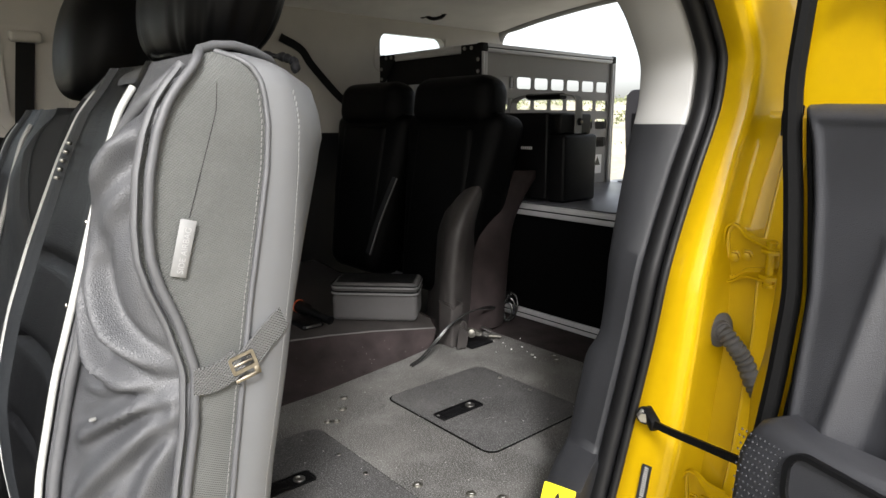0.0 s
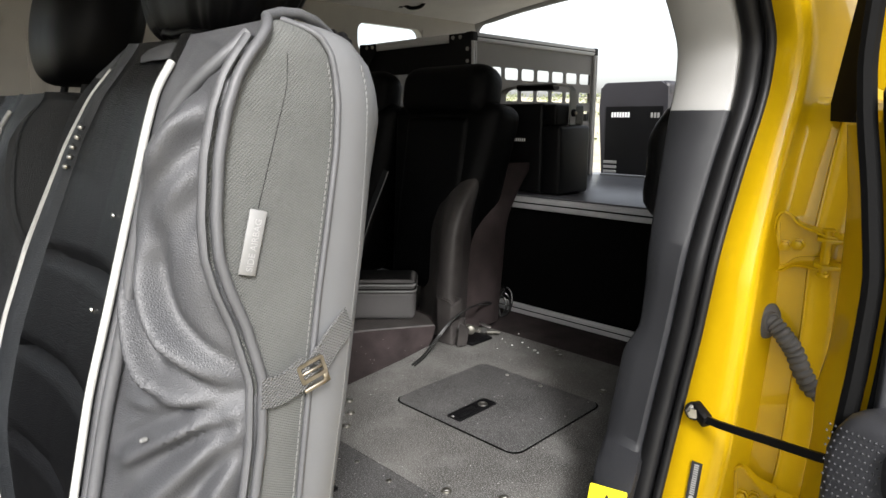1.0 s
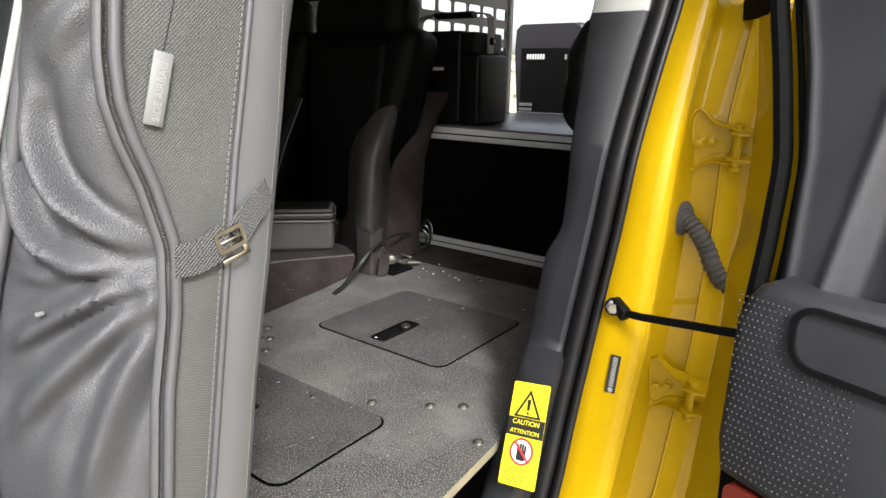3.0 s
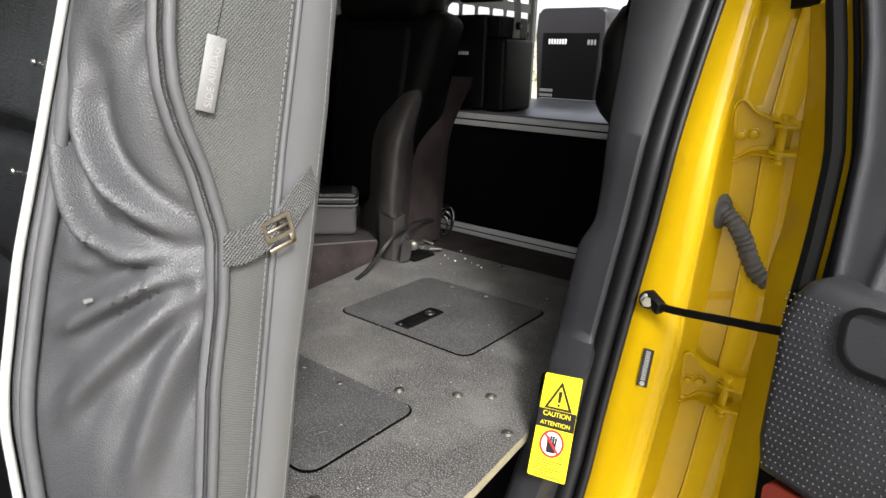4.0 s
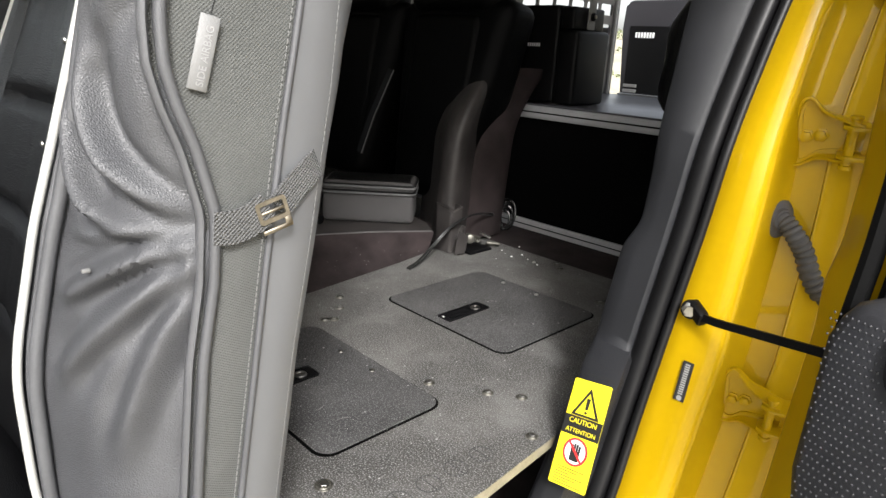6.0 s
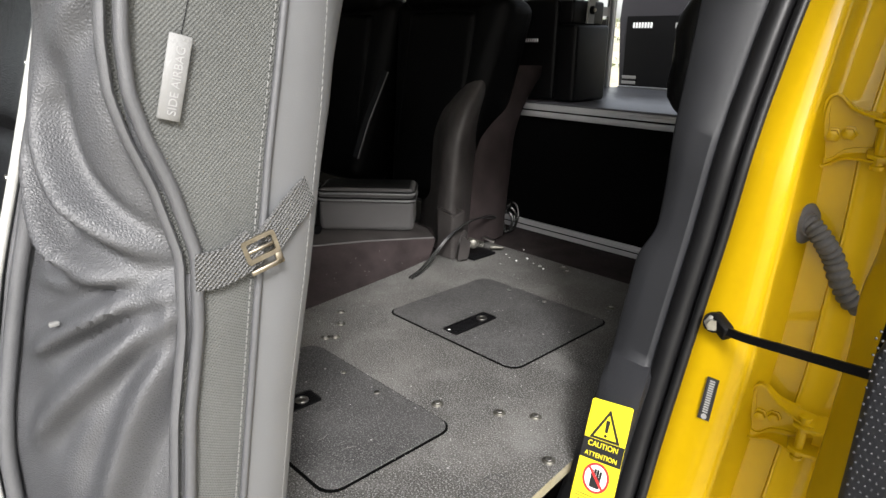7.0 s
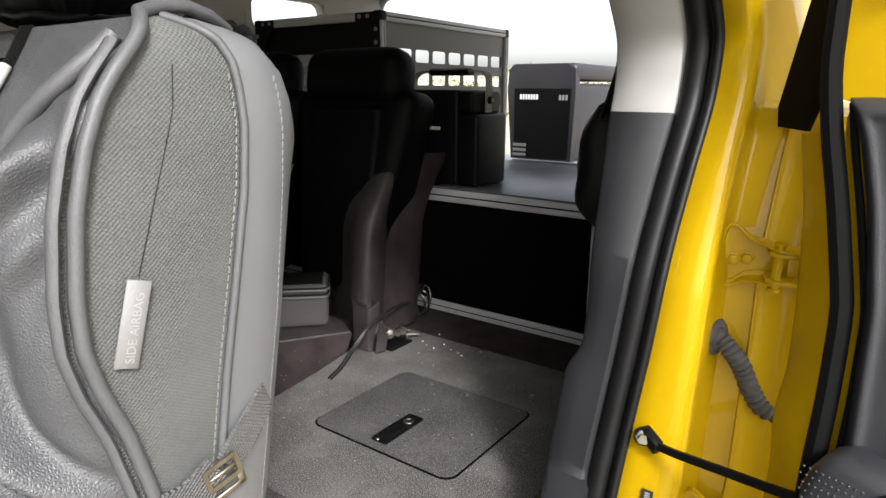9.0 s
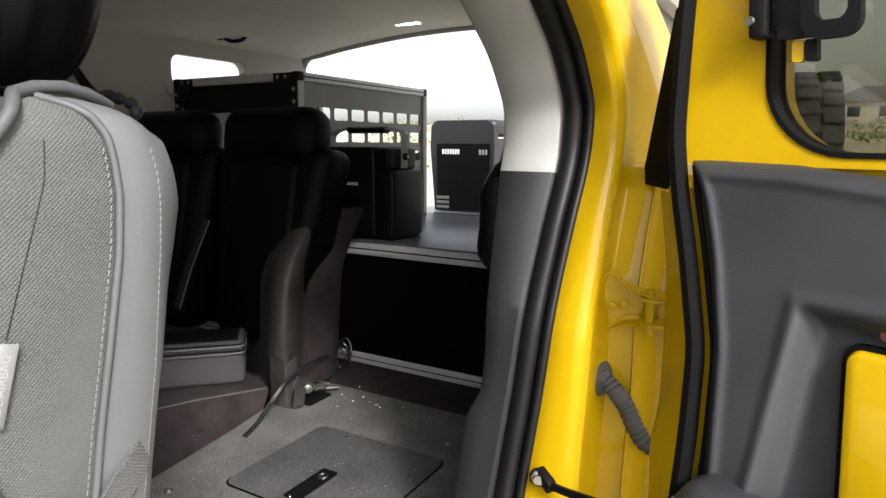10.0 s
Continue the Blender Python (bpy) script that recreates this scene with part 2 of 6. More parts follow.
def prism(outline, a0, a1, axis="z", r=0.0):
    """A flat outline of (u, v) points pushed along an axis from a0 to a1. axis z: (x, y); x: (y, z); y: (x, z)."""
    bm = bmesh.new()
    place = {"z": lambda u, v, a: (u, v, a), "x": lambda u, v, a: (a, u, v), "y": lambda u, v, a: (u, a, v)}[axis]
    lower = [bm.verts.new(place(u, v, a0)) for u, v in outline]
    upper = [bm.verts.new(place(u, v, a1)) for u, v in outline]
    bm.faces.new(lower)
    top = bm.faces.new(upper)
    k = len(outline)
    for i in range(k):
        bm.faces.new((lower[i], lower[(i + 1) % k], upper[(i + 1) % k], upper[i]))
    bmesh.ops.recalc_face_normals(bm, faces=bm.faces)
    if r:
        bmesh.ops.bevel(bm, geom=list(top.edges), offset=r, segments=2, profile=0.5, affect='EDGES')
    return bm


def round_rect(x0, x1, y0, y1, r, n=5):
    pts = []
    for cx, cy, a in ((x1 - r, y1 - r, 0), (x0 + r, y1 - r, 90), (x0 + r, y0 + r, 180), (x1 - r, y0 + r, 270)):
        for i in range(n + 1):
            t = radians(a + 90 * i / n)
            pts.append((cx + r * math.cos(t), cy + r * math.sin(t)))
    return pts


def ring_prism(outer, inner, a0, a1, axis="z"):
    """A frame between two outlines of the same count."""
    place = {"z": lambda u, v, a: (u, v, a), "x": lambda u, v, a: (a, u, v), "y": lambda u, v, a: (u, a, v)}[axis]
    bm = bmesh.new()
    rows = [[bm.verts.new(place(u, v, a)) for u, v in o] for o, a in ((outer, a0), (outer, a1), (inner, a1), (inner, a0))]
    k = len(outer)
    for r in range(4):
        for i in range(k):
            bm.faces.new((rows[r][i], rows[r][(i + 1) % k], rows[(r + 1) % 4][(i + 1) % k], rows[(r + 1) % 4][i]))
    return bm


def smooth_path(pts, n=8):
    """Catmull-Rom through points."""
    p = [Vector(q) for q in pts]
    p = [2 * p[0] - p[1]] + p + [2 * p[-1] - p[-2]]
    out = []
    for i in range(1, len(p) - 2):
        for k in range(n):
            t = k / n
            out.append(0.5 * ((2 * p[i]) + (p[i + 1] - p[i - 1]) * t + (2 * p[i - 1] - 5 * p[i] + 4 * p[i + 1] - p[i + 2]) * t * t
                              + (3 * p[i] - p[i - 1] - 3 * p[i + 1] + p[i + 2]) * t ** 3))
    out.append(p[-2])
    return out


def tube(path, radius, sides=8, bm=None, flat=1.0, caps=True):
    """A tube along a path; radius may be a function of the share of the way. flat: the second axis's share."""
    bm = bm or bmesh.new()
    path = [Vector(q) for q in path]
    rings = []
    ref = Vector((0.31, 0.17, 0.93)).normalized()
    for i, p in enumerate(path):
        tan = (path[min(i + 1, len(path) - 1)] - path[max(i - 1, 0)]).normalized()
        side = tan.cross(ref).normalized()
        up = side.cross(tan)
        ref = up
        rr = radius(i / max(len(path) - 1, 1)) if callable(radius) else radius
        rings.append([bm.verts.new(p + rr * (math.cos(a) * side + flat * math.sin(a) * up)) for a in (2 * math.pi * k / sides for k in range(sides))])
    for a, b in zip(rings, rings[1:]):
        for k in range(sides):
            bm.faces.new((a[k], a[(k + 1) % sides], b[(k + 1) % sides], b[k]))
    if caps:
        bm.faces.new(rings[0])
        bm.faces.new(list(reversed(rings[-1])))
    return bm


def ribbon(path, across, half, thick):
    """A strap of a given half width along a path; across: the direction of its width."""
    bm = bmesh.new()
    path = [Vector(q) for q in path]
    rows = []
    for i, p in enumerate(path):
        tan = (path[min(i + 1, len(path) - 1)] - path[max(i - 1, 0)]).normalized()
        w = Vector(across)
        w = (w - tan * w.dot(tan)).normalized()
        n = tan.cross(w).normalized()
        rows.append([bm.verts.new(p + sx * half * w + sn * thick / 2 * n) for sx, sn in ((-1, -1), (1, -1), (1, 1), (-1, 1))])
    for a, b in zip(rows, rows[1:]):
        for k in range(4):
            bm.faces.new((a[k], a[(k + 1) % 4], b[(k + 1) % 4], b[k]))
    bm.faces.new(rows[0])
    bm.faces.new(list(reversed(rows[-1])))
    return bm


def lathe(profile, at, axis=(0, 0, 1), sides=20):
    """Turned body: profile of (radius, height) along an axis from a place."""
    bm = bmesh.new()
    m = Matrix.Translation(at) @ Vector(axis).normalized().to_track_quat("Z", "Y").to_matrix().to_4x4()
    rings = []
    for r, h in profile:
        rings.append([bm.verts.new(m @ Vector((max(r, 1e-5) * math.cos(a), max(r, 1e-5) * math.sin(a), h))) for a in (2 * math.pi * k / sides for k in range(sides))])
    for a, b in zip(rings, rings[1:]):
        for k in range(sides):
            bm.faces.new((a[k], a[(k + 1) % sides], b[(k + 1) % sides], b[k]))
    bm.faces.new(rings[0])
    bm.faces.new(list(reversed(rings[-1])))
    return bm


def sheet(rows):
    """A surface through rows of points."""
    bm = bmesh.new()
    vs = [[bm.verts.new(p) for p in r] for r in rows]
    for a, b in zip(vs, vs[1:]):
        for k in range(len(a) - 1):
            bm.faces.new((a[k], a[k + 1], b[k + 1], b[k]))
    return bm


def thicken(bm, depth):
    bmesh.ops.recalc_face_normals(bm, faces=bm.faces)
    bmesh.ops.solidify(bm, geom=list(bm.faces), thickness=depth)
    return bm


def curve(table, count=240, reach=7):
    """A smooth function through (z, value) pairs; reach: the samples over which it is rounded."""
    zs, vs = zip(*sorted(table))
    zs, vs = np.array(zs), np.array(vs)
    grid = np.linspace(zs[0], zs[-1], count)
    lin = np.interp(grid, zs, vs)
    k = np.hanning(2 * reach + 1)
    k /= k.sum()
    pad = np.r_[[2 * lin[0] - lin[i] for i in range(reach, 0, -1)], lin, [2 * lin[-1] - lin[-2 - i] for i in range(reach)]]
    lin = np.convolve(pad, k, "valid")
    return lambda z: float(np.interp(z, grid, lin))


def letters(text, size, m, mat, parent, name="lettering", depth=0.0004, align='CENTER'):
    """Raised or printed words, turned into a mesh."""
    cu = bpy.data.curves.new(name, 'FONT')
    cu.body, cu.size, cu.extrude, cu.align_x, cu.align_y = text, size, depth, align, 'CENTER'
    tmp = bpy.data.objects.new("tmp", cu)
    scene.collection.objects.link(tmp)
    dg = bpy.context.evaluated_depsgraph_get()
    me = bpy.data.meshes.new_from_object(tmp.evaluated_get(dg))
    bpy.data.objects.remove(tmp)
    bpy.data.curves.remove(cu)
    bm = bmesh.new()
    bm.from_mesh(me)
    bpy.data.meshes.remove(me)
    bm.transform(m)
    return part(name, bm, mat, parent, smooth=False)


def facing(at, normal, up=(0, 0, 1)):
    """A pose whose z is the normal and whose y is up, for flat decals."""
    z = Vector(normal).normalized()
    x = Vector(up).cross(z).normalized()
    y = z.cross(x)
    m = Matrix((x, y, z)).transposed().to_4x4()
    return Matrix.Translation(at) @ m


# ---- ground and distance ----
def ground_height(x, y):
    r = math.hypot(x + 1, y - 1)
    h = 0.0 if r < 8 else (r - 8) * 0.075 - 0.00028 * (r - 8) ** 2 if r < 110 else 4.737 + (r - 110) * 0.012
    return h + (0.35 * noise.noise(Vector((x * 0.05, y * 0.05, 0))) if r > 10 else 0.0)


bm = bmesh.new()
rings = []
for r in [0.5, 2, 4, 6, 8, 10, 13, 16, 20, 25, 31, 38, 46, 55, 65, 77, 90, 105, 125, 150, 190, 250, 340, 480, 700, 1100, 1800]:
    rings.append([bm.verts.new((-1 + r * math.cos(a), 1 + r * math.sin(a), ground_height(-1 + r * math.cos(a), 1 + r * math.sin(a)))) for a in (2 * math.pi * k / 96 for k in range(96))])
for a, b in zip(rings, rings[1:]):
    for k in range(96):
        bm.faces.new((a[k], a[(k + 1) % 96], b[(k + 1) % 96], b[k]))
bm.faces.new(rings[0])
solid("ground", bm, GRASS, "dry grassy open ground rising gently to the horizon", "ground", "structure", at=(0, 0, 0))

rng = random.Random(4)
bm = bmesh.new()
for i in range(420):
    a, r = radians(rng.uniform(50, 135)), rng.uniform(16, 100)
    x, y = -1 + r * math.cos(a), 1 + r * math.sin(a)
    s = rng.uniform(0.12, 0.42) * (0.6 + r / 70)
    z = ground_height(x, y)
    for j in range(26):
        p = Vector((x + rng.gauss(0, s), y + rng.gauss(0, s), z + abs(rng.gauss(0, s * 0.4))))
        q = Vector((rng.uniform(-1, 1), rng.uniform(-1, 1), rng.uniform(0.2, 1))) * s * 0.5
        w = Vector((rng.uniform(-1, 1), rng.uniform(-1, 1), rng.uniform(-1, 1))) * s * 0.22
        bm.faces.new([bm.verts.new(p - w), bm.verts.new(p + w), bm.verts.new(p + q)])
solid("scrub", bm, SHRUB, "low grey-green scrub scattered over the dry field", "scrub", "stuff", smooth=False, at=(0, 0, 0))


def house(x, y, w, d, h):
    z = ground_height(x, y) - 0.4
    t = thing("house", (x, y, z), "far pale house with a dark hipped roof", "house", "houses on the hill")
    part("wall", box(x - w / 2, x + w / 2, y - d / 2, y + d / 2, z, z + h), RENDERED, t)
    bm = bmesh.new()
    e = 0.5
    c = [bm.verts.new((x + sx * (w / 2 + e), y + sy * (d / 2 + e), z + h + 0.02)) for sx, sy in ((-1, -1), (1, -1), (1, 1), (-1, 1))]
    g = [bm.verts.new((x + sx * w * 0.2, y, z + h + 2.0)) for sx in (-1, 1)]
    for f in ((c[0], c[1], g[1], g[0]), (c[1], c[2], g[1]), (c[2], c[3], g[0], g[1]), (c[3], c[0], g[0]), tuple(c)):
        bm.faces.new(f)
    part("roof", bm, ROOFTILE, t, smooth=False)
    for k in (-0.28, 0.02, 0.3):
        part("window", box(x + k * w - 0.6, x + k * w + 0.6, y - d / 2 - 0.03, y - d / 2 + 0.05, z + 1.1, z + 2.2, 0.02), BLACKP, t)


for hx, hy, hw in ((-2.2, 92, 7), (6.2, 90, 10), (17, 94, 11)):
    house(hx, hy, hw, 7, 2.7)

# ---- body shell ----
# Door pillar: the line where rubber meets paint, as functions of height.
ry_y = curve([(0.55, 0.55), (0.73, 0.625), (0.85, 0.665), (0.95, 0.692), (1.0, 0.703), (1.09, 0.722), (1.19, 0.737), (1.283, 0.749), (1.45, 0.800), (1.55, 0.838), (1.62, 0.838), (1.70, 0.785), (1.78, 0.68), (1.85, 0.52)])
ry_x = curve([(0.55, -0.385), (0.77, -0.372), (0.85, -0.372), (0.92, -0.369), (1.0, -0.364), (1.09, -0.357), (1.17, -0.349), (1.26, -0.342), (1.345, -0.337), (1.43, -0.329), (1.512, -0.321), (1.62, -0.316), (1.85, -0.335)])
trim_w = curve([(0.55, 0.08), (0.95, 0.115), (1.02, 0.118), (1.08, 0.119), (1.125, 0.121), (1.138, 0.119), (1.152, 0.101), (1.24, 0.107), (1.375, 0.125), (1.457, 0.137), (1.51, 0.147), (1.62, 0.152), (1.85, 0.15)])
turn_x = curve([(0.55, 0.07), (0.85, 0.08), (1.0, 0.081), (1.15, 0.067), (1.30, 0.056), (1.50, 0.047), (1.85, 0.05)])
step_x = curve([(0.55, -0.45), (0.73, -0.426), (0.85, -0.412), (1.0, -0.393)])
recess = curve([(0.55, 0.075), (0.80, 0.080), (0.97, 0.078), (1.10, 0.078), (1.20, 0.080), (1.32, 0.060), (1.50, 0.048), (1.62, 0.03), (1.85, 0.03)])
LEVELS = [0.55 + 1.30 * i / 128 for i in range(129)]


def pillar_rows(offsets, z0=0.55, z1=1.85, extra=None):
    """Rows of the pillar's section, one a level; offsets run from the paint line: (dx, dy)."""
    rows = []
    for z in LEVELS:
        if z0 - 1e-6 <= z <= z1 + 1e-6:
            o = extra(z) if extra else offsets
            rows.append([(ry_x(z) + dx, ry_y(z) + dy, z) for dx, dy in o])
    return rows


pillar = thing("wall_door_pillar", (-0.33, 0.72, 0.55), "glossy yellow painted door pillar with moulded trim and rubber seal", "door pillar", kind="structure")


def paint_section(z):
    h, d = turn_x(z), recess(z)
    cap = float(np.interp(z, [1.50, 1.535, 1.80], [0.30, 0.085, 0.045]))
    pts = [(-0.012, 0.012), (0.0, 0.0), (0.02, -0.004), (h * 0.6, -0.007), (h - 0.016, -0.006), (h - 0.006, -0.002), (h, 0.004), (h + 0.001, 0.012), (h + 0.003, d * 0.6 + 0.004), (h + 0.010, d),
            (h + 0.045, d + 0.006), (h + 0.048, d + 0.001), (h + 0.054, d + 0.002), (h + 0.057, d + 0.008), (h + 0.085, d + 0.012), (0.205, d + 0.018), (0.222, d + 0.05), (0.228, 0.30)]
    return [(dx, dy) if dx <= cap else (cap + 0.0005 * i, max(dy, 0.02) + 0.006 * i) for i, (dx, dy) in enumerate(pts)]


part("painted_jamb", sheet(pillar_rows(None, extra=paint_section)), YELLOW, pillar, "glossy yellow painted pillar metal", angle=60)


def seal_section(z):
    return [(-0.053, 0.018), (-0.051, 0.006), (-0.046, -0.003), (-0.036, -0.007), (-0.026, -0.006), (-0.020, 0.0), (-0.0185, 0.010), (-0.0155, 0.010), (-0.014, -0.001), (-0.010, -0.006), (-0.004, -0.006), (0.0005, -0.002), (0.001, 0.012)]



part("rubber_seal", sheet(pillar_rows(None, extra=seal_section)), RUBBER, pillar, "double-lipped black rubber door seal", angle=70)


def trim_section(z):
    w = trim_w(z)
    low = min(max((0.967 - z) / 0.016, 0), 1)
    k = step_x(z) - ry_x(z)
    up = [(-0.052, 0.020), (-0.055, 0.004), (-0.059, 0.0), (-w * 0.75, 0.003), (-w + 0.003, 0.006), (-w, 0.010), (-w - 0.002, 0.05), (-w + 0.004, 0.14), (-w + 0.02, 0.30)]
    dn = [(-0.052, 0.018), (k + 0.010, -0.080), (k + 0.004, -0.092), (k - 0.018, -0.092), (k - 0.036, -0.090), (k - 0.046, -0.080), (k - 0.056, -0.02), (k - 0.06, 0.10), (k - 0.06, 0.30)]
    return [(a[0] + (b[0] - a[0]) * low, a[1] + (b[1] - a[1]) * low) for a, b in zip(up, dn)]


part("lower_trim", thicken(sheet(pillar_rows(None, 0.55, 1.523, trim_section)), -0.004), TRIM_DARK, pillar, "charcoal grained plastic trim with light scratches", angle=50)
part("upper_trim", thicken(sheet(pillar_rows(None, 1.51, 1.85, lambda z: [(a - 0.002, b + 0.004) for a, b in trim_section(z)])), -0.004), TRIM_PALE, pillar, "pale grey plastic upper trim", angle=50)

# Sides, roof, floor and front of the cabin.
def wall_sheet(name, rows, mat, label, depth=0.03):
    return solid(name, thicken(sheet(rows), depth), mat, label, "wall", "structure", at=(0, 0, 0))


XR = -2.31
QW = (1.580, 1.965, 1.775, 1.912)      # quarter window: y and z


def right_outline(y, lower, upper, n=8):
    return [(XR + 0.03 * max(0.0, (z - 1.5) / 0.5) ** 2, y, z) for z in (lower + (upper - lower) * k / n for k in range(n + 1))]


wall_sheet("wall_right_lower", [right_outline(y, 0.55, 1.4735) for y in np.linspace(-1.3, 2.36, 12)], BLACKP, "black moulded lower side panel of the cabin")
wall_sheet("wall_right_front", [right_outline(y, 1.474, 2.025) for y in np.linspace(-0.02, QW[0] - 0.02, 10)], INNER_PALE_LIT, "pale grey side trim of the cabin")
wall_sheet("wall_right_rear", [right_outline(y, 1.474, QW[2]) for y in np.linspace(QW[0] - 0.02, 2.36, 6)], INNER_PALE_LIT, "pale grey side trim below the quarter window")
bm = sheet([right_outline(y, QW[3], 2.025, 3) for y in np.linspace(QW[0] - 0.02, 2.36, 6)])
for y0, y1 in ((QW[0] - 0.02, QW[0]), (QW[1], 2.36)):
    merge(bm, sheet([right_outline(y, QW[2], QW[3], 3) for y in np.linspace(y0, y1, 3)]))
solid("wall_right_rear_top", thicken(bm, 0.03), INNER_PALE_LIT, "pale grey trim round the quarter window", "wall", "structure", at=(0, 0, 0))
win = thing("window_quarter", (-2.28, 1.82, QW[2]), "small rounded quarter window in the pale side trim", "window", kind="structure")
o = round_rect(QW[0] - 0.03, QW[1] + 0.03, QW[2] - 0.03, QW[3] + 0.03, 0.03)
part("window_frame", ring_prism(o, round_rect(QW[0], QW[1], QW[2] + 0.004, QW[3], 0.045), -2.305, -2.265, "x"), INNER_PALE_LIT, win)
pane = part("pane", prism(round_rect(QW[0] - 0.01, QW[1] + 0.01, QW[2] - 0.01, QW[3] + 0.01, 0.04), -2.303, -2.299, "x"), GLASS, win)
pane.visible_shadow = False


# Unseen side window by the second front seat opposite, added to brighten the headliner.
win = thing("window_front_unseen", (-2.30, -0.66, 1.474), "clear front side window in the far door, unseen, lets in sky light", "window", kind="structure")
part("window_frame", ring_prism(round_rect(-1.30, -0.022, 1.476, 1.955, 0.02), round_rect(-1.25, -0.06, 1.50, 1.92, 0.05), -2.315, -2.27, "x"), INNER_PALE_LIT, win)
pane = part("pane", prism(round_rect(-1.26, -0.05, 1.49, 1.93, 0.04), -2.303, -2.299, "x"), GLASS, win)
pane.visible_shadow = False


def roof_z(x, y):
    s = (x + 1.36) / 0.95
    return 2.085 - 0.090 * s * s - 0.05 * max(0.0, 0.3 - y)


rows = [[(x, y, roof_z(x, y)) for x in np.linspace(-2.32, -0.40, 20)] for y in np.linspace(-1.3, 2.36, 22)]
solid("ceiling", thicken(sheet(rows), 0.035), HEADLINER, "grey cloth headliner, gently domed", "ceiling", "structure", at=(0, 0, 0))
rows = [[(x, y, roof_z(x, y) + 0.05) for x in np.linspace(-2.36, -0.30, 20)] for y in np.linspace(-1.32, 2.42, 12)]
solid("roof_skin", thicken(sheet(rows), 0.01), TRIM_PALE, "painted roof skin over the cabin", "roof", "structure", at=(0, 0, 0))
# Seam between headliner and side trim.
solid("trim_headliner_seam", tube([(XR + 0.040, y, 2.000) for y in np.linspace(-1.2, 2.3, 20)], 0.006, 6), BLACKP, "dark seam line along the edge of the headliner", "trim", "structure")
# Rounded rear corner of the opening.
solid("trim_rear_corner", tube(smooth_path([(-2.30, 2.35, 1.55), (-2.295, 2.35, 1.84), (-2.285, 2.35, 1.93), (-2.24, 2.35, 1.985)] + [(x, 2.35, roof_z(x, 2.35) - 0.022) for x in (-2.15, -1.95, -1.6, -1.2, -0.8, -0.5)]), 0.028, 10), TRIM_PALE, "pale grey trim round the rear opening", "trim", "structure")
solid("wall_rear_left", box(-0.62, -0.30, 2.30, 2.40, 0.55, 2.03, 0.01), TRIM_PALE, "pale grey rear corner post", "wall", "structure")
solid("wall_left_rear", box(-0.50, -0.46, 0.98, 2.32, 0.55, 1.52, 0.01), BLACKP, "black rear side panel inside the cabin", "wall", "structure")
solid("wall_left_rear_top", box(-0.50, -0.46, 1.02, 2.32, 1.525, 2.02, 0.01), TRIM_PALE, "pale grey upper side panel inside the cabin", "wall", "structure")
solid("wall_left_quarter_panel", box(-0.19, -0.15, 0.86, 2.36, 0.6, 1.50, 0.01), YELLOW, "yellow outer rear quarter panel", "wall", "structure")
solid("wall_front", box(-2.3, -0.3, -1.34, -1.30, 0.55, 1.25, 0.01), BLACKP, "black dashboard bulkhead", "wall", "structure")
solid("floor", box(-2.32, -0.42, -1.34, 2.36, 0.50, 0.55, 0.0), CARPET, "worn black carpet on the cabin floor", "floor", "structure")
solid("trim_sill", box(-0.44, -0.31, -1.2, 0.52, 0.52, 0.62, 0.02), TRIM_DARK, "charcoal plastic door sill", "trim", "structure")
solid("trim_roof_rail", tube([(-0.40, y, 1.90 - 0.03 * max(0, -y)) for y in np.linspace(-1.2, 0.62, 14)], 0.045, 10), TRIM_PALE, "pale grey roof rail over the door opening", "trim", "structure")

# ---- platform ----
ZP = 0.85
plat = thing("storage_platform", (-0.85, 0.8, 0.60), "dark grey textured plywood platform with two hatches", "platform")
left_edge = [(-1.15, 0.10), (-1.165, 0.35), (-1.180, 0.60), (-1.224, 0.90), (-1.270, 1.12), (-1.300, 1.268)]
right_edge = [(-0.55, 1.268), (-0.535, 0.75), (-0.457, 0.585), (-0.440, 0.40), (-0.430, 0.10)]
part("front_deck", prism(left_edge[::-1] + right_edge[::-1], ZP - 0.002, ZP, r=0.0), PLATFORM, plat, smooth=False)
part("deck_edge", prism([(x * 0.999, y) for x, y in left_edge[::-1]] + [(x - 0.001, y) for x, y in right_edge[::-1]], ZP - 0.020, ZP - 0.0022), PLY, plat, "raw plywood edge under the coating", smooth=False)
part("rear_deck", prism([(-1.42, 1.272), (-0.52, 1.272), (-0.52, 2.28), (-1.42, 2.28)], ZP - 0.020, ZP - 0.003), CARPET, plat, "black carpeted rear deck")
for lx, ly in ((-0.52, 0.22), (-0.52, 0.46), (-1.1, 0.3)):
    part("leg", box(lx - 0.02, lx + 0.02, ly - 0.02, ly + 0.02, 0.55, ZP - 0.0205, 0.004), TRIM_PALE, plat, "pale metal support leg")


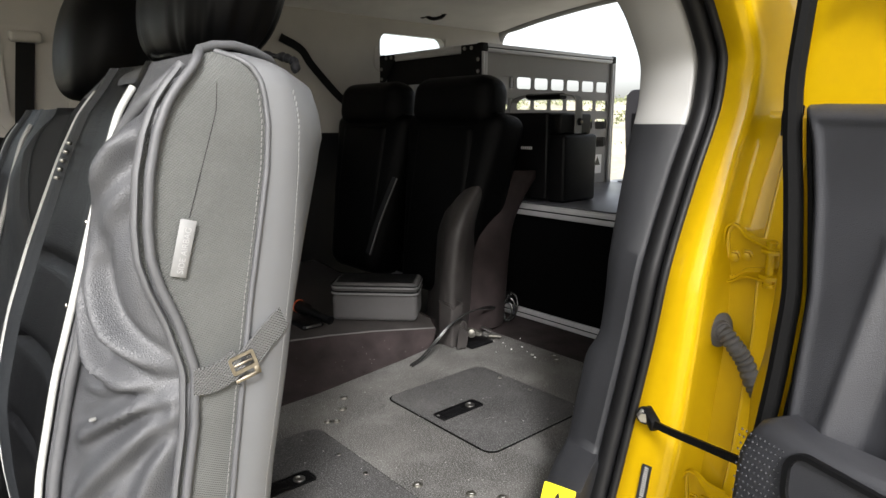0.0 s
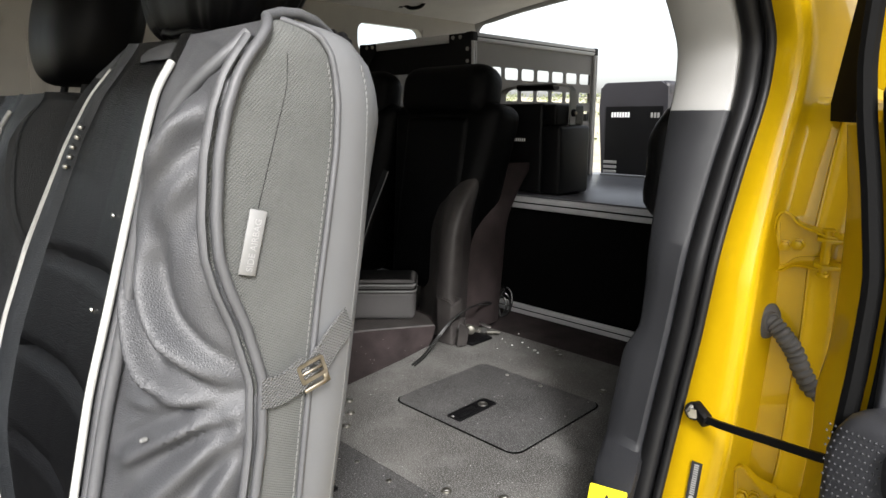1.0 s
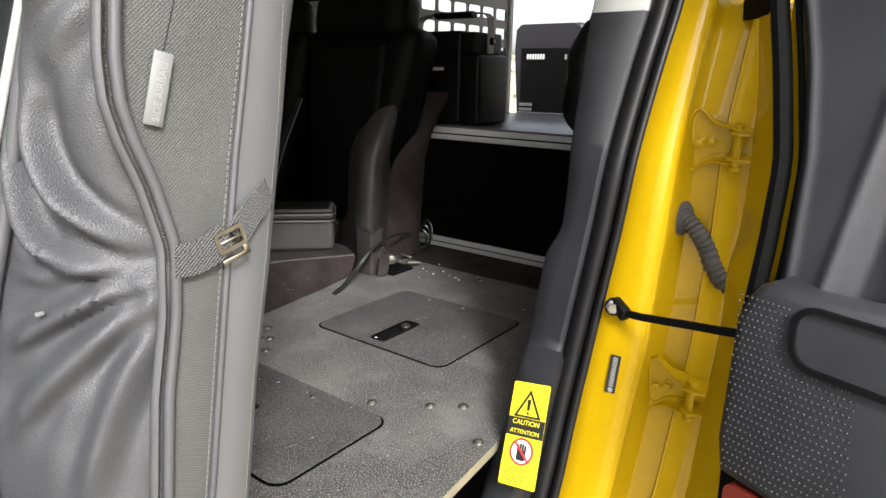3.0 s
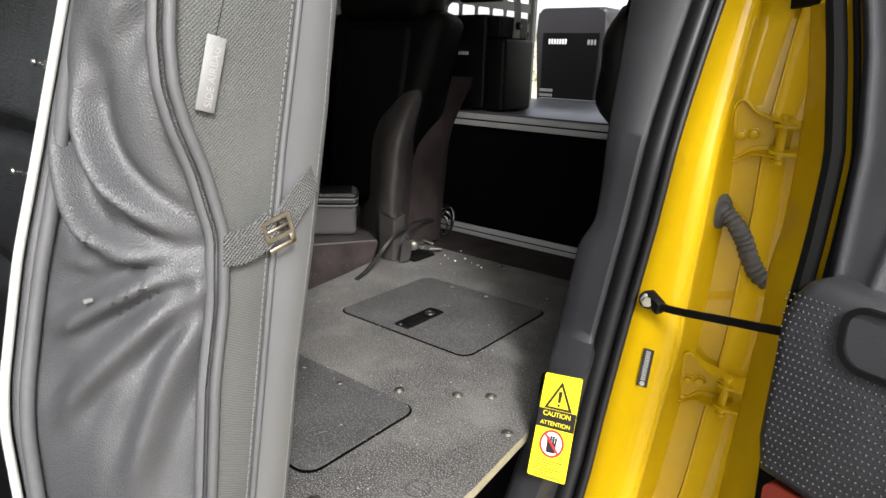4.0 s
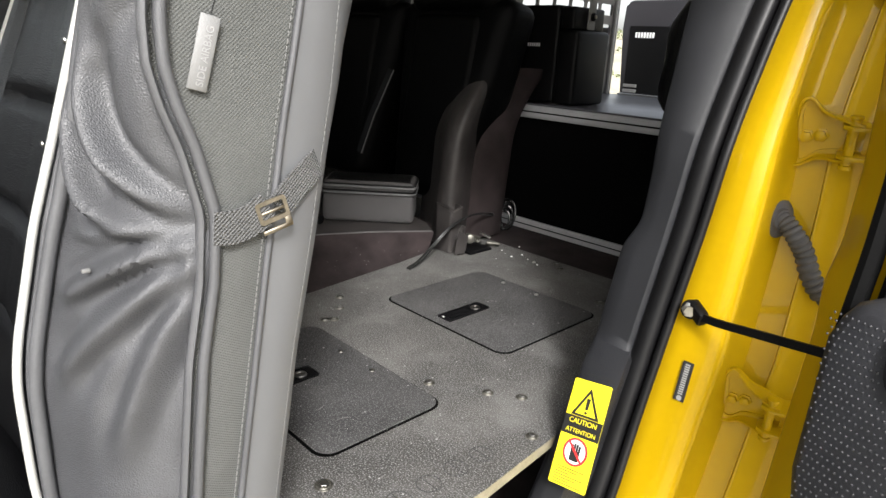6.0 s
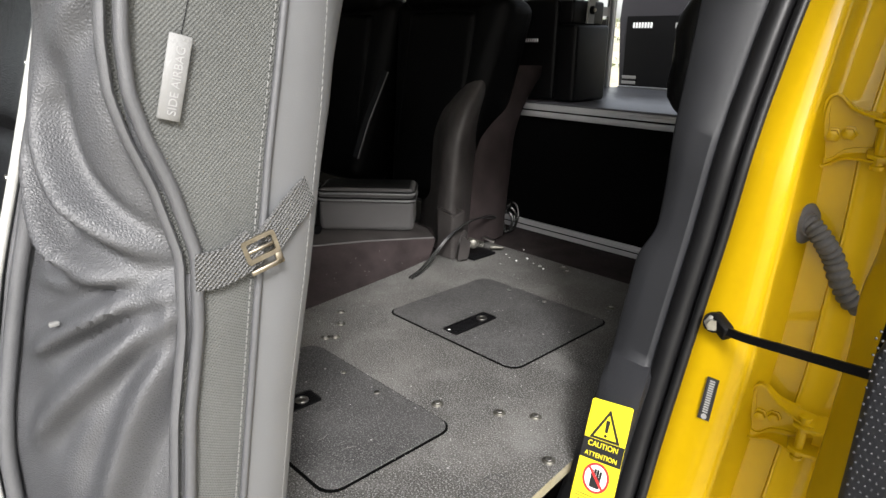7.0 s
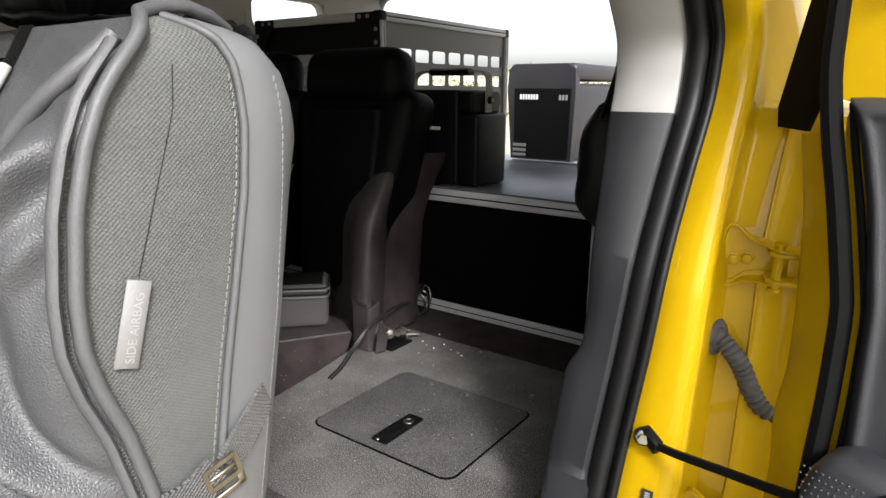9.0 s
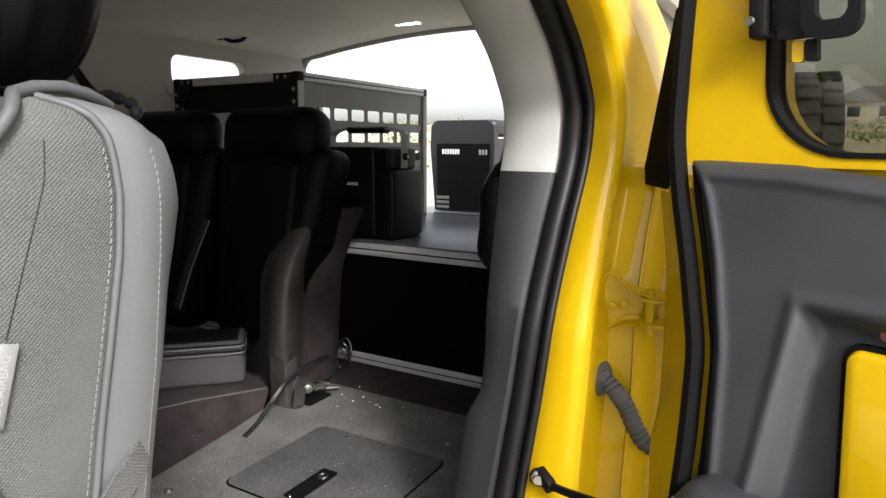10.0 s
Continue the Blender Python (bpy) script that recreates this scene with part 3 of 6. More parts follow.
def hatch(x0, x1, y0, y1, lx, ly):
    o = round_rect(x0 - 0.002, x1 + 0.005, y0 - 0.0055, y1 + 0.002, 0.028)
    i = round_rect(x0, x1, y0, y1, 0.026)
    lid = part("hatch_lid", prism(i, ZP - 0.001, ZP + 0.0028, r=0.0015), LIDM, plat, "charcoal lift-out hatch lid")
    part("gap", ring_prism(o, i, ZP - 0.001, ZP + 0.0006), BLACK, lid)
    k = round_rect(lx - 0.021, lx + 0.021, ly - 0.064, ly + 0.064, 0.006)
    lock = ring_prism(k, round_rect(lx - 0.017, lx + 0.017, ly - 0.060, ly + 0.060, 0.004), ZP + 0.002, ZP + 0.0052)
    merge(lock, prism(round_rect(lx - 0.018, lx + 0.018, ly - 0.061, ly + 0.061, 0.004), ZP + 0.002, ZP + 0.0036))
    merge(lock, box(lx - 0.013, lx + 0.013, ly - 0.05, ly + 0.012, ZP + 0.003, ZP + 0.0048, 0.0012))
    part("latch", lock, BLACKP, lid, "black slam latch")
    part("key_cylinder", lathe([(0.0115, 0), (0.0115, 0.002), (0.0105, 0.003), (0.007, 0.0028), (0.006, 0.0018), (0, 0.0018)], (lx, ly + 0.036, ZP + 0.0034)), STEEL, lid, "bright key cylinder")
    part("latch_rivet", lathe([(0.004, 0), (0.003, 0.0015), (0, 0.0018)], (lx - 0.006, ly - 0.058, ZP + 0.0045)), STEEL, lid)


hatch(-1.046, -0.684, 0.712, 1.030, -0.875, 0.796)
hatch(-1.020, -0.632, 0.268, 0.500, -0.853, 0.330)
SCREWS = [(-0.696, 0.528), (-0.608, 0.584), (-0.561, 0.619), (-0.477, 0.542), (-1.116, 0.631), (-1.064, 0.595), (-1.031, 0.534), (-0.584, 0.237), (-1.185, 1.115), (-0.72, 1.10),
          (-1.19, 1.235), (-0.93, 1.225), (-0.955, 1.245), (-1.02, 0.55), (-0.60, 1.12)]
for i, (sx, sy) in enumerate(SCREWS):
    r = 0.0085 if i != 7 else 0.0105
    s = part("screw", lathe([(r * 1.25, 0), (r * 1.2, 0.0006), (r, 0.0008), (r * 0.9, 0.0022), (r * 0.45, 0.0030), (r * 0.42, 0.0012), (0, 0.0012)], (sx, sy, ZP), sides=16), STEEL_DARK, plat, "dark steel countersunk screw")
    part("socket", lathe([(r * 0.62, 0), (r * 0.5, 0.0010), (0, 0.0006)], (sx, sy, ZP + 0.0024), sides=6), STEEL, s)
for sx, sy in ((-0.884, 0.473), (-0.789, 0.474), (-0.945, 1.008), (-0.842, 1.011), (-1.00, 1.20), (-1.21, 1.19)):
    part("rivet", lathe([(0.0055, 0), (0.005, 0.0018), (0.0025, 0.003), (0, 0.003)], (sx, sy, ZP + 0.0026), sides=12), STEEL, plat, "small bright rivet")
for k in range(4):
    cy = 0.449 - 0.0515 * k
    bm = ring_prism(round_rect(-0.5145, -0.4785, cy - 0.018, cy + 0.018, 0.0178, 8), round_rect(-0.513, -0.480, cy - 0.0165, cy + 0.0165, 0.0164, 8), ZP - 0.0005, ZP + 0.0008)
    merge(bm, box(-0.512, -0.481, cy - 0.0008, cy + 0.0008, ZP - 0.0005, ZP + 0.0008, m=None))
    part("plug_mark", bm, LIDM, plat, "slotted round plug scribed in the deck")

# ---- drawer unit with table ----
def profile_rail(x0, x1, y0, y1, z0, z1, along):
    """A grooved aluminium section as one mesh."""
    g = 0.006
    bm = box(x0, x1, y0, y1, z0, z1, 0.0015, 1)
    h = z1 - z0
    if along == "x":
        for k in (0.30, 0.70):
            box(x0, x1, y0 - g * 0.5, y0 + 0.001, z0 + h * (k - 0.14), z0 + h * (k + 0.14), 0.001, 1, bm)
    elif along == "y":
        for k in (0.30, 0.70):
            box(x1 - 0.001, x1 + g * 0.5, y0, y1, z0 + h * (k - 0.14), z0 + h * (k + 0.14), 0.001, 1, bm)
    else:
        for k in (0.28, 0.72):
            w = y1 - y0
            box(x1 - 0.001, x1 + g * 0.5, y0 + w * (k - 0.14), y0 + w * (k + 0.14), z0, z1, 0.001, 1, bm)
    return bm


YF, ZT, X0, X1 = 1.452, 1.257, -2.12, -0.715
unit = thing("drawer_unit", (-1.4, 1.85, ZP), "black drawer unit framed in aluminium extrusion with a dark table top", "drawer unit")
part("front_panel", box(X0 + 0.03, X1 - 0.03, YF + 0.008, YF + 0.02, ZP + 0.03, ZT - 0.03), BLACK, unit, "matt black front panel")
part("bottom_rail", profile_rail(X0, X1, YF, YF + 0.03, ZP + 0.002, ZP + 0.036, "x"), ALU, unit, "grooved aluminium rail")
part("top_rail", profile_rail(X0, X1, YF - 0.004, YF + 0.03, ZT - 0.044, ZT - 0.006, "x"), ALU, unit, "grooved aluminium rail")
for gz in (ZP + 0.019, ZT - 0.025):
    part("groove", box(X0, X1, YF - 0.0045 if gz > 1 else YF - 0.0005, YF + 0.001, gz - 0.0035, gz + 0.0035), BLACK, unit, "dark slot in the rail")
part("corner_post", profile_rail(X1 - 0.030, X1, YF + 0.001, YF + 0.03, ZP + 0.036, ZT - 0.044, "z"), ALU, unit, "grooved aluminium corner post")
part("side_panel", box(X1 - 0.012, X1 - 0.004, YF + 0.03, 2.26, ZP + 0.002, ZT - 0.03), BLACK, unit, "matt black side panel")
part("table_top", box(X0, X1, YF - 0.002, 2.285, ZT - 0.0055, ZT, 0.001), TABLE, unit, "dark grey laminate table top")
part("rear_rail", box(-1.47, X1, 2.287, 2.317, ZT - 0.03, ZT + 0.006, 0.002), ALU, unit, "aluminium edge rail")
slide = thing("slide_tray", (-1.6, 2.9, 1.17), "aluminium slide tray pulled out behind the drawer unit", "slide tray")
part("tray", box(-2.02, -1.38, 2.32, 3.72, 1.165, 1.185, 0.003), ALU, slide)
for sx in (-1.98, -1.42):
    part("leg", box(sx - 0.02, sx + 0.02, 3.64, 3.68, 0.0, 1.164, 0.003), ALU, slide)

# ---- crate ----
XC, YC0, YC1, XC0, ZC = -1.49, 1.462, 2.262, -2.10, 1.789
crate = thing("storage_crate", ((XC + XC0) / 2, (YC0 + YC1) / 2, ZT), "aluminium framed crate with grey perforated side panels", "crate")
S = 0.028
for x in (XC0, XC - S):
    for y in (YC0, YC1 - S):
        part("post", profile_rail(x, x + S, y, y + S, ZT, ZC - S, "z"), ALU, crate, "grooved aluminium upright")
    part("side_rail", profile_rail(x, x + S, YC0 + S, YC1 - S, ZC - S, ZC, "y"), ALU, crate, "grooved aluminium rail")
for y in (YC0, YC1 - S):
    part("cross_rail", profile_rail(XC0 + S, XC - S, y, y + S, ZC - S, ZC, "x"), ALU, crate, "grooved aluminium rail")
for x in (XC0, XC - S):
    for y in (YC0, YC1 - S):
        part("corner_cap", box(x - 0.001, x + S + 0.001, y - 0.001, y + S + 0.001, ZC - S, ZC + 0.002, 0.004), BLACKP, crate, "black corner cap")


def perforated(x, holes, y0, y1, z0, z1):
    """A sheet panel in the y-z plane with rounded slots cut right through, made of cells."""
    bm = bmesh.new()
    own = holes
    ys = sorted({y0, y1, *[h[0] for h in own], *[h[1] for h in own]})
    zs = sorted({z0, z1, *[h[2] for h in own], *[h[3] for h in own]})
    for a, b in zip(ys, ys[1:]):
        for c, d in zip(zs, zs[1:]):
            if not any(h[0] <= a + 1e-6 and b <= h[1] + 1e-6 and h[2] <= c + 1e-6 and d <= h[3] + 1e-6 for h in own):
                bm.faces.new([bm.verts.new((x, p, q)) for p, q in ((a, c), (b, c), (b, d), (a, d))])
    r = 0.009
    for h in own:
        for cy, cz, sy, sz in ((h[0], h[2], 1, 1), (h[1], h[2], -1, 1), (h[1], h[3], -1, -1), (h[0], h[3], 1, -1)):
            arc = [bm.verts.new((x, cy + sy * r * (1 - math.cos(t)), cz + sz * r * (1 - math.sin(t)))) for t in (radians(90 * k / 4) for k in range(5))]
            bm.faces.new([bm.verts.new((x, cy, cz))] + arc)
    bmesh.ops.remove_doubles(bm, verts=bm.verts, dist=0.0002)
    bmesh.ops.recalc_face_normals(bm, faces=bm.faces)
    ret = bmesh.ops.extrude_face_region(bm, geom=list(bm.faces))
    bmesh.ops.translate(bm, verts=[g for g in ret["geom"] if isinstance(g, bmesh.types.BMVert)], vec=(-0.004, 0, 0))
    return bm


def slots(step, n, start, w):
    hs = [(start + step * k, start + step * k + w, z, z + 0.042) for z in (1.640, 1.564, 1.488, 1.412) for k in range(n)]
    return hs


HOLES = slots(0.098, 7, 1.555, 0.080)
for x in (XC - 0.010, XC0 + 0.014):
    part("side_panel", perforated(x, HOLES, YC0 + S - 0.002, YC1 - S + 0.002, ZT + 0.002, ZC - S + 0.002), GREYPANEL, crate, "grey sheet panel with rows of rounded slots", smooth=False)
part("back_panel", box(XC0 + S, XC - S, YC1 - 0.016, YC1 - 0.012, ZT + 0.002, 1.52), GREYPANEL, crate)
# Black sheet under the top rail stands for shade inside the crate.
part("dark_infill", box(XC0 + S, XC - S, YC0 + 0.010, YC0 + 0.014, 1.665, ZC - S + 0.001), BLACKP, crate, "black sheet for the shaded inside of the crate")
for sgn, x in ((1, XC0), (-1, XC)):
    bm = prism([(x + sgn * 0.002, ZC - 0.002), (x + sgn * 0.105, ZC - 0.002), (x + sgn * 0.105, ZC - 0.028), (x + sgn * 0.032, ZC - 0.112), (x + sgn * 0.002, ZC - 0.112)], YC0 - 0.004, YC0 - 0.0005, "y")
    g = part("gusset", bm, BLACKP, crate, "dark bolted corner gusset", smooth=False)
    for bx, bz in ((0.05, 0.014), (0.085, 0.014), (0.016, 0.055), (0.016, 0.095)):
        part("bolt", lathe([(0.007, 0), (0.006, 0.004), (0.003, 0.005), (0, 0.004)], (x + sgn * bx, YC0 - 0.004, ZC - bz), (0, -1, 0), 10), STEEL, g)
part("groove", box(XC - 0.001, XC + 0.0006, YC0 + S, YC1 - S, ZC - S * 0.5 - 0.003, ZC - S * 0.5 + 0.003), BLACK, crate, "dark slot in the rail")
decal = thing("warning_decal", (-1.484, 2.17, 1.34), "small pale warning decal on the grey panel", "decal")
part("face", prism(round_rect(2.14, 2.20, 1.30, 1.38, 0.004), XC - 0.0098, XC - 0.0088, "x"), WHITE, decal)
part("triangle", prism([(2.150, 1.335), (2.190, 1.335), (2.170, 1.372)], XC - 0.0088, XC - 0.0083, "x"), DECAL_BLACK, decal)

# ---- battery box on the table ----
batt = thing("portable_battery", (-1.28, 1.62, ZT), "black portable battery box with a strap handle, on the table", "battery")
bx0, bx1, by0, by1 = -1.425, -1.138, 1.485, 1.665
part("body", box(bx0, bx1 - 0.070, by0, by1, ZT + 0.006, ZT + 0.292, 0.010, 3), BLACKP, batt)
part("end_cap", box(bx1 - 0.072, bx1, by0 + 0.004, by1 - 0.002, ZT + 0.002, ZT + 0.222, 0.012, 3), BLACKP, batt, "raised black end cap")
part("end_cap_top", box(bx1 - 0.071, bx1 - 0.022, by0 + 0.010, by1 - 0.010, ZT + 0.222, ZT + 0.288, 0.008, 3), BLACKP, batt)
part("other_cap", box(bx0 - 0.060, bx0 + 0.002, by0 + 0.004, by1 - 0.002, ZT + 0.002, ZT + 0.222, 0.012, 3), BLACKP, batt, "raised black end cap")
hp = smooth_path([(bx1 - 0.016, 1.575, ZT + 0.225), (bx1 - 0.016, 1.575, ZT + 0.315), (bx1 - 0.024, 1.575, ZT + 0.338), (bx1 - 0.05, 1.575, ZT + 0.348), (-1.29, 1.575, ZT + 0.352), (bx0 + 0.03, 1.575, ZT + 0.348), (bx0 - 0.01, 1.575, ZT + 0.335), (bx0 - 0.02, 1.575, ZT + 0.31), (bx0 - 0.02, 1.575, ZT + 0.23)])
part("handle", ribbon(hp, (0, 1, 0), 0.016, 0.005), TRIM_PALE, batt, "bent metal handle strap")
part("grip", tube([(-1.370 + 0.15 * k / 6, 1.575, ZT + 0.346) for k in range(7)], 0.019, 10, flat=0.55), BLACKP, batt, "black hand grip")
kb = part("knob", lathe([(0.0, 0), (0.012, 0), (0.012, 0.006), (0.008, 0.010), (0, 0.010)], (bx1 - 0.013, 1.575, ZT + 0.262), (1, 0, 0), 14), BLACKP, batt)
part("screw", lathe([(0.006, 0), (0.005, 0.003), (0, 0.003)], (bx1 - 0.003, 1.575, ZT + 0.262), (1, 0, 0), 8), BRASS, kb)
bm = bmesh.new()
for k in range(6):
    box(-1.320 + 0.0085 * k, -1.3145 + 0.0085 * k, by0 - 0.0006, by0 + 0.001, ZT + 0.171, ZT + 0.181, bm=bm)
part("maker_mark", bm, WHITE, batt, "small white maker mark")

# ---- fridge behind ----
fr = thing("portable_fridge", (-1.69, 3.3, 1.187), "dark grey portable fridge with a ribbed front on the slide tray", "fridge")
fx0, fx1, fy0, fy1, fz0, fz1 = -1.895, -1.490, 2.955, 3.62, 1.187, 1.690
FRM = material("slate_fridge_plastic", (0.022, 0.021, 0.025), 0.5, vary=0.12, bump=0.3, fine=800)
part("body", box(fx0 + 0.012, fx1 - 0.012, fy0 + 0.012, fy1 - 0.012, fz0, fz1 - 0.10, 0.03, 3), FRM, fr)
part("front_bezel", prism([(x, z) for x, z in ((fx0 + 0.035, fz0 + 0.004), (fx1 - 0.015, fz0 + 0.004), (fx1 - 0.004, fz0 + 0.36), (fx1 - 0.010, fz1 - 0.03), (fx1 - 0.05, fz1 - 0.004), (fx0 + 0.05, fz1 - 0.004), (fx0 + 0.01, fz1 - 0.03), (fx0 + 0.004, fz0 + 0.36))], fy0, fy0 + 0.05, "y"), FRM, fr, "moulded front frame")
part("front_panel", prism([(fx0 + 0.055, fz0 + 0.012), (fx1 - 0.035, fz0 + 0.012), (fx1 - 0.028, fz0 + 0.375), (fx0 + 0.050, fz0 + 0.375)], fy0 - 0.006, fy0 + 0.004, "y"), BLACKP, fr, "black recessed front panel")
part("lid", box(fx0 + 0.004, fx1 - 0.004, fy0 + 0.004, fy1, fz1 - 0.085, fz1, 0.03, 4), FRM, fr, "rounded lid")
bm = bmesh.new()
for k in range(3):
    box(fx0 + 0.050, fx0 + 0.130, fy0 - 0.009, fy0 - 0.004, fz0 + 0.018 + 0.026 * k, fz0 + 0.034 + 0.026 * k, 0.002, 1, bm)
part("vent", bm, TRIM_PALE, fr, "pale ribbed vent")
bm = bmesh.new()
for k in range(7):
    box(fx0 + 0.085 + 0.016 * k, fx0 + 0.096 + 0.016 * k, fy0 - 0.0075, fy0 - 0.005, fz0 + 0.318, fz0 + 0.345, 0.002, 1, bm)
part("maker_mark", bm, WHITE, fr, "white maker mark")
bm = bmesh.new()
for k in range(3):
    box(fx1 - 0.092 + 0.018 * k, fx1 - 0.080 + 0.018 * k, fy0 - 0.0075, fy0 - 0.005, fz0 + 0.316, fz0 + 0.343, 0.002, 1, bm)
part("model_mark", bm, TRIM_PALE, fr, "pale model mark")

# ---- front seats ----
s_back = curve([(0.60, 0.06), (0.75, 0.093), (0.9, 0.120), (1.02, 0.139), (1.115, 0.153), (1.226, 0.176), (1.37, 0.201), (1.465, 0.211), (1.51, 0.214), (1.535, 0.213), (1.552, 0.209), (1.566, 0.205), (1.577, 0.198), (1.586, 0.184), (1.592, 0.160)], 700, 3)
s_seam = curve([(0.60, 0.02), (0.75, 0.045), (0.98, 0.076), (1.1, 0.095), (1.22, 0.114), (1.335, 0.133), (1.41, 0.148), (1.473, 0.160), (1.518, 0.164), (1.545, 0.163), (1.564, 0.160), (1.577, 0.153), (1.586, 0.141), (1.592, 0.120)], 700, 3)
s_drape = curve([(0.60, 0.0), (0.80, 0.02), (1.007, 0.033), (1.14, 0.048), (1.21, 0.062), (1.27, 0.067), (1.325, 0.054), (1.36, 0.041), (1.39, 0.034), (1.423, 0.034), (1.473, 0.040), (1.512, 0.050), (1.539, 0.062), (1.557, 0.075), (1.571, 0.088), (1.583, 0.097), (1.592, 0.103)], 700, 6)
s_pipe0 = curve([(0.60, -0.03), (0.75, -0.05), (0.95, -0.075), (1.1, -0.086), (1.2, -0.082), (1.298, -0.062), (1.36, -0.043), (1.424, -0.024), (1.487, -0.004), (1.53, 0.010), (1.555, 0.027), (1.575, 0.050), (1.592, 0.085)])
s_pipe = curve([(0.60, -0.03), (0.80, -0.052), (0.985, -0.064), (1.09, -0.063), (1.13, -0.057), (1.24, -0.029), (1.322, -0.002), (1.398, 0.022), (1.482, 0.049), (1.537, 0.069), (1.556, 0.084), (1.592, 0.105)])
pipe_x = curve([(0.60, -0.61), (1.20, -0.635), (1.45, -0.645), (1.592, -0.655)])
split_x = curve([(0.60, -0.94), (1.20, -0.932), (1.336, -0.905), (1.467, -0.862), (1.55, -0.815), (1.592, -0.80)])
pipe2_x = curve([(0.60, -1.01), (1.20, -1.0), (1.336, -0.972), (1.467, -0.900), (1.55, -0.835), (1.592, -0.815)])
SX = -0.485
seat_in = curve([(0.60, 0.0), (1.52, 0.0), (1.56, 0.003), (1.580, 0.009), (1.592, 0.024)], 700, 4)
ZS = [0.62 + (1.592 - 0.62) * (1 - (1 - i / 110) ** 1.9) for i in range(111)]


# Crests of the loose leather: hanging folds above the strap and creases fanning out below it, as (y, z) guides with height and width.
CRESTS = [
    ([(0.060, 1.560), (0.050, 1.504), (0.040, 1.454), (0.036, 1.407), (0.042, 1.356), (0.056, 1.305)], 0.007, 0.0055),
    ([(0.052, 1.535), (0.028, 1.492), (0.012, 1.451), (-0.005, 1.407), (-0.011, 1.371), (-0.004, 1.331), (0.016, 1.298), (0.05, 1.266)], 0.025, 0.0074),
    ([(0.034, 1.515), (0.008, 1.470), (-0.015, 1.422), (-0.033, 1.37), (-0.037, 1.334), (-0.030, 1.294), (-0.007, 1.264), (0.033, 1.257)], 0.022, 0.0078),
    ([(0.074, 1.575), (0.058, 1.525), (0.034, 1.470), (0.014, 1.425), (0.006, 1.385)], 0.010, 0.0050),
    ([(0.060, 1.249), (0.020, 1.230), (-0.022, 1.204), (-0.05, 1.18)], 0.013, 0.0070),
    ([(0.062, 1.245), (0.035, 1.213), (0.0, 1.178), (-0.03, 1.14), (-0.05, 1.10)], 0.014, 0.0085),
    ([(0.066, 1.241), (0.051, 1.207), (0.031, 1.164), (0.012, 1.11), (-0.005, 1.04)], 0.012, 0.0080),
    ([(0.054, 1.254), (0.006, 1.250), (-0.046, 1.24)], 0.006, 0.0060),
]
CRESTS = [([Vector((p.x, p.y)) for p in smooth_path([(a, b, 0) for a, b in pts], 5)], hgt, wid) for pts, hgt, wid in CRESTS]


def fold(y, z):
    """Relief of the loose leather at a place on it."""
    q = Vector((y, z))
    t = (y - s_pipe0(z)) / max(s_drape(z) - s_pipe0(z), 0.02)
    h = -0.003
    for pts, hgt, wid in CRESTS:
        best, share = 9.0, 0.0
        n = len(pts) - 1
        for i in range(n):
            a, b = pts[i], pts[i + 1]
            d = b - a
            k = min(max((q - a).dot(d) / d.length_squared, 0.0), 1.0)
            r = (q - a - d * k).length
            if r < best:
                best, share = r, (i + k) / n
        if best < wid * 3.5:
            fade = min(1.0, share / 0.15 + 0.25) * min(1.0, (1 - share) / 0.22 + 0.1)
            g = best / wid
            h += 1.05 * hgt * fade * (math.exp(-g * g * 0.9) - 0.40 * math.exp(-((g - 1.9) ** 2) * 1.5))
    h += 0.0028 * noise.noise(Vector((y * 22, z * 18, 4.1)))
    return h * max(min(1.0, t / 0.15) * min(1.0, (1 - t) / 0.10 + 0.2), 0.0)


welt_t = curve([(0.60, 0.15), (1.2, 0.17), (1.3, 0.20), (1.4, 0.27), (1.46, 0.36), (1.52, 0.58), (1.56, 0.85), (1.592, 0.97)])


def cover_point(z, t, detail=True, lift=0.0):
    """A place on the cover between piping (t = 0) and welt (t = 1)."""
    a, b, px = s_pipe(z), s_drape(z), pipe_x(z)
    y = a + (b - a) * t
    out = 0.030 * math.sin(math.pi * t ** 1.3) * min(1.0, max(0.0, (1.585 - z) / 0.12)) + (fold(s_pipe0(z) + (b - s_pipe0(z)) * t, z) if detail else 0.0) + lift
    x = px + (SX + 0.004 - seat_in(z) - px) * t
    return (x + 0.62 * out, y - 0.78 * out, z)


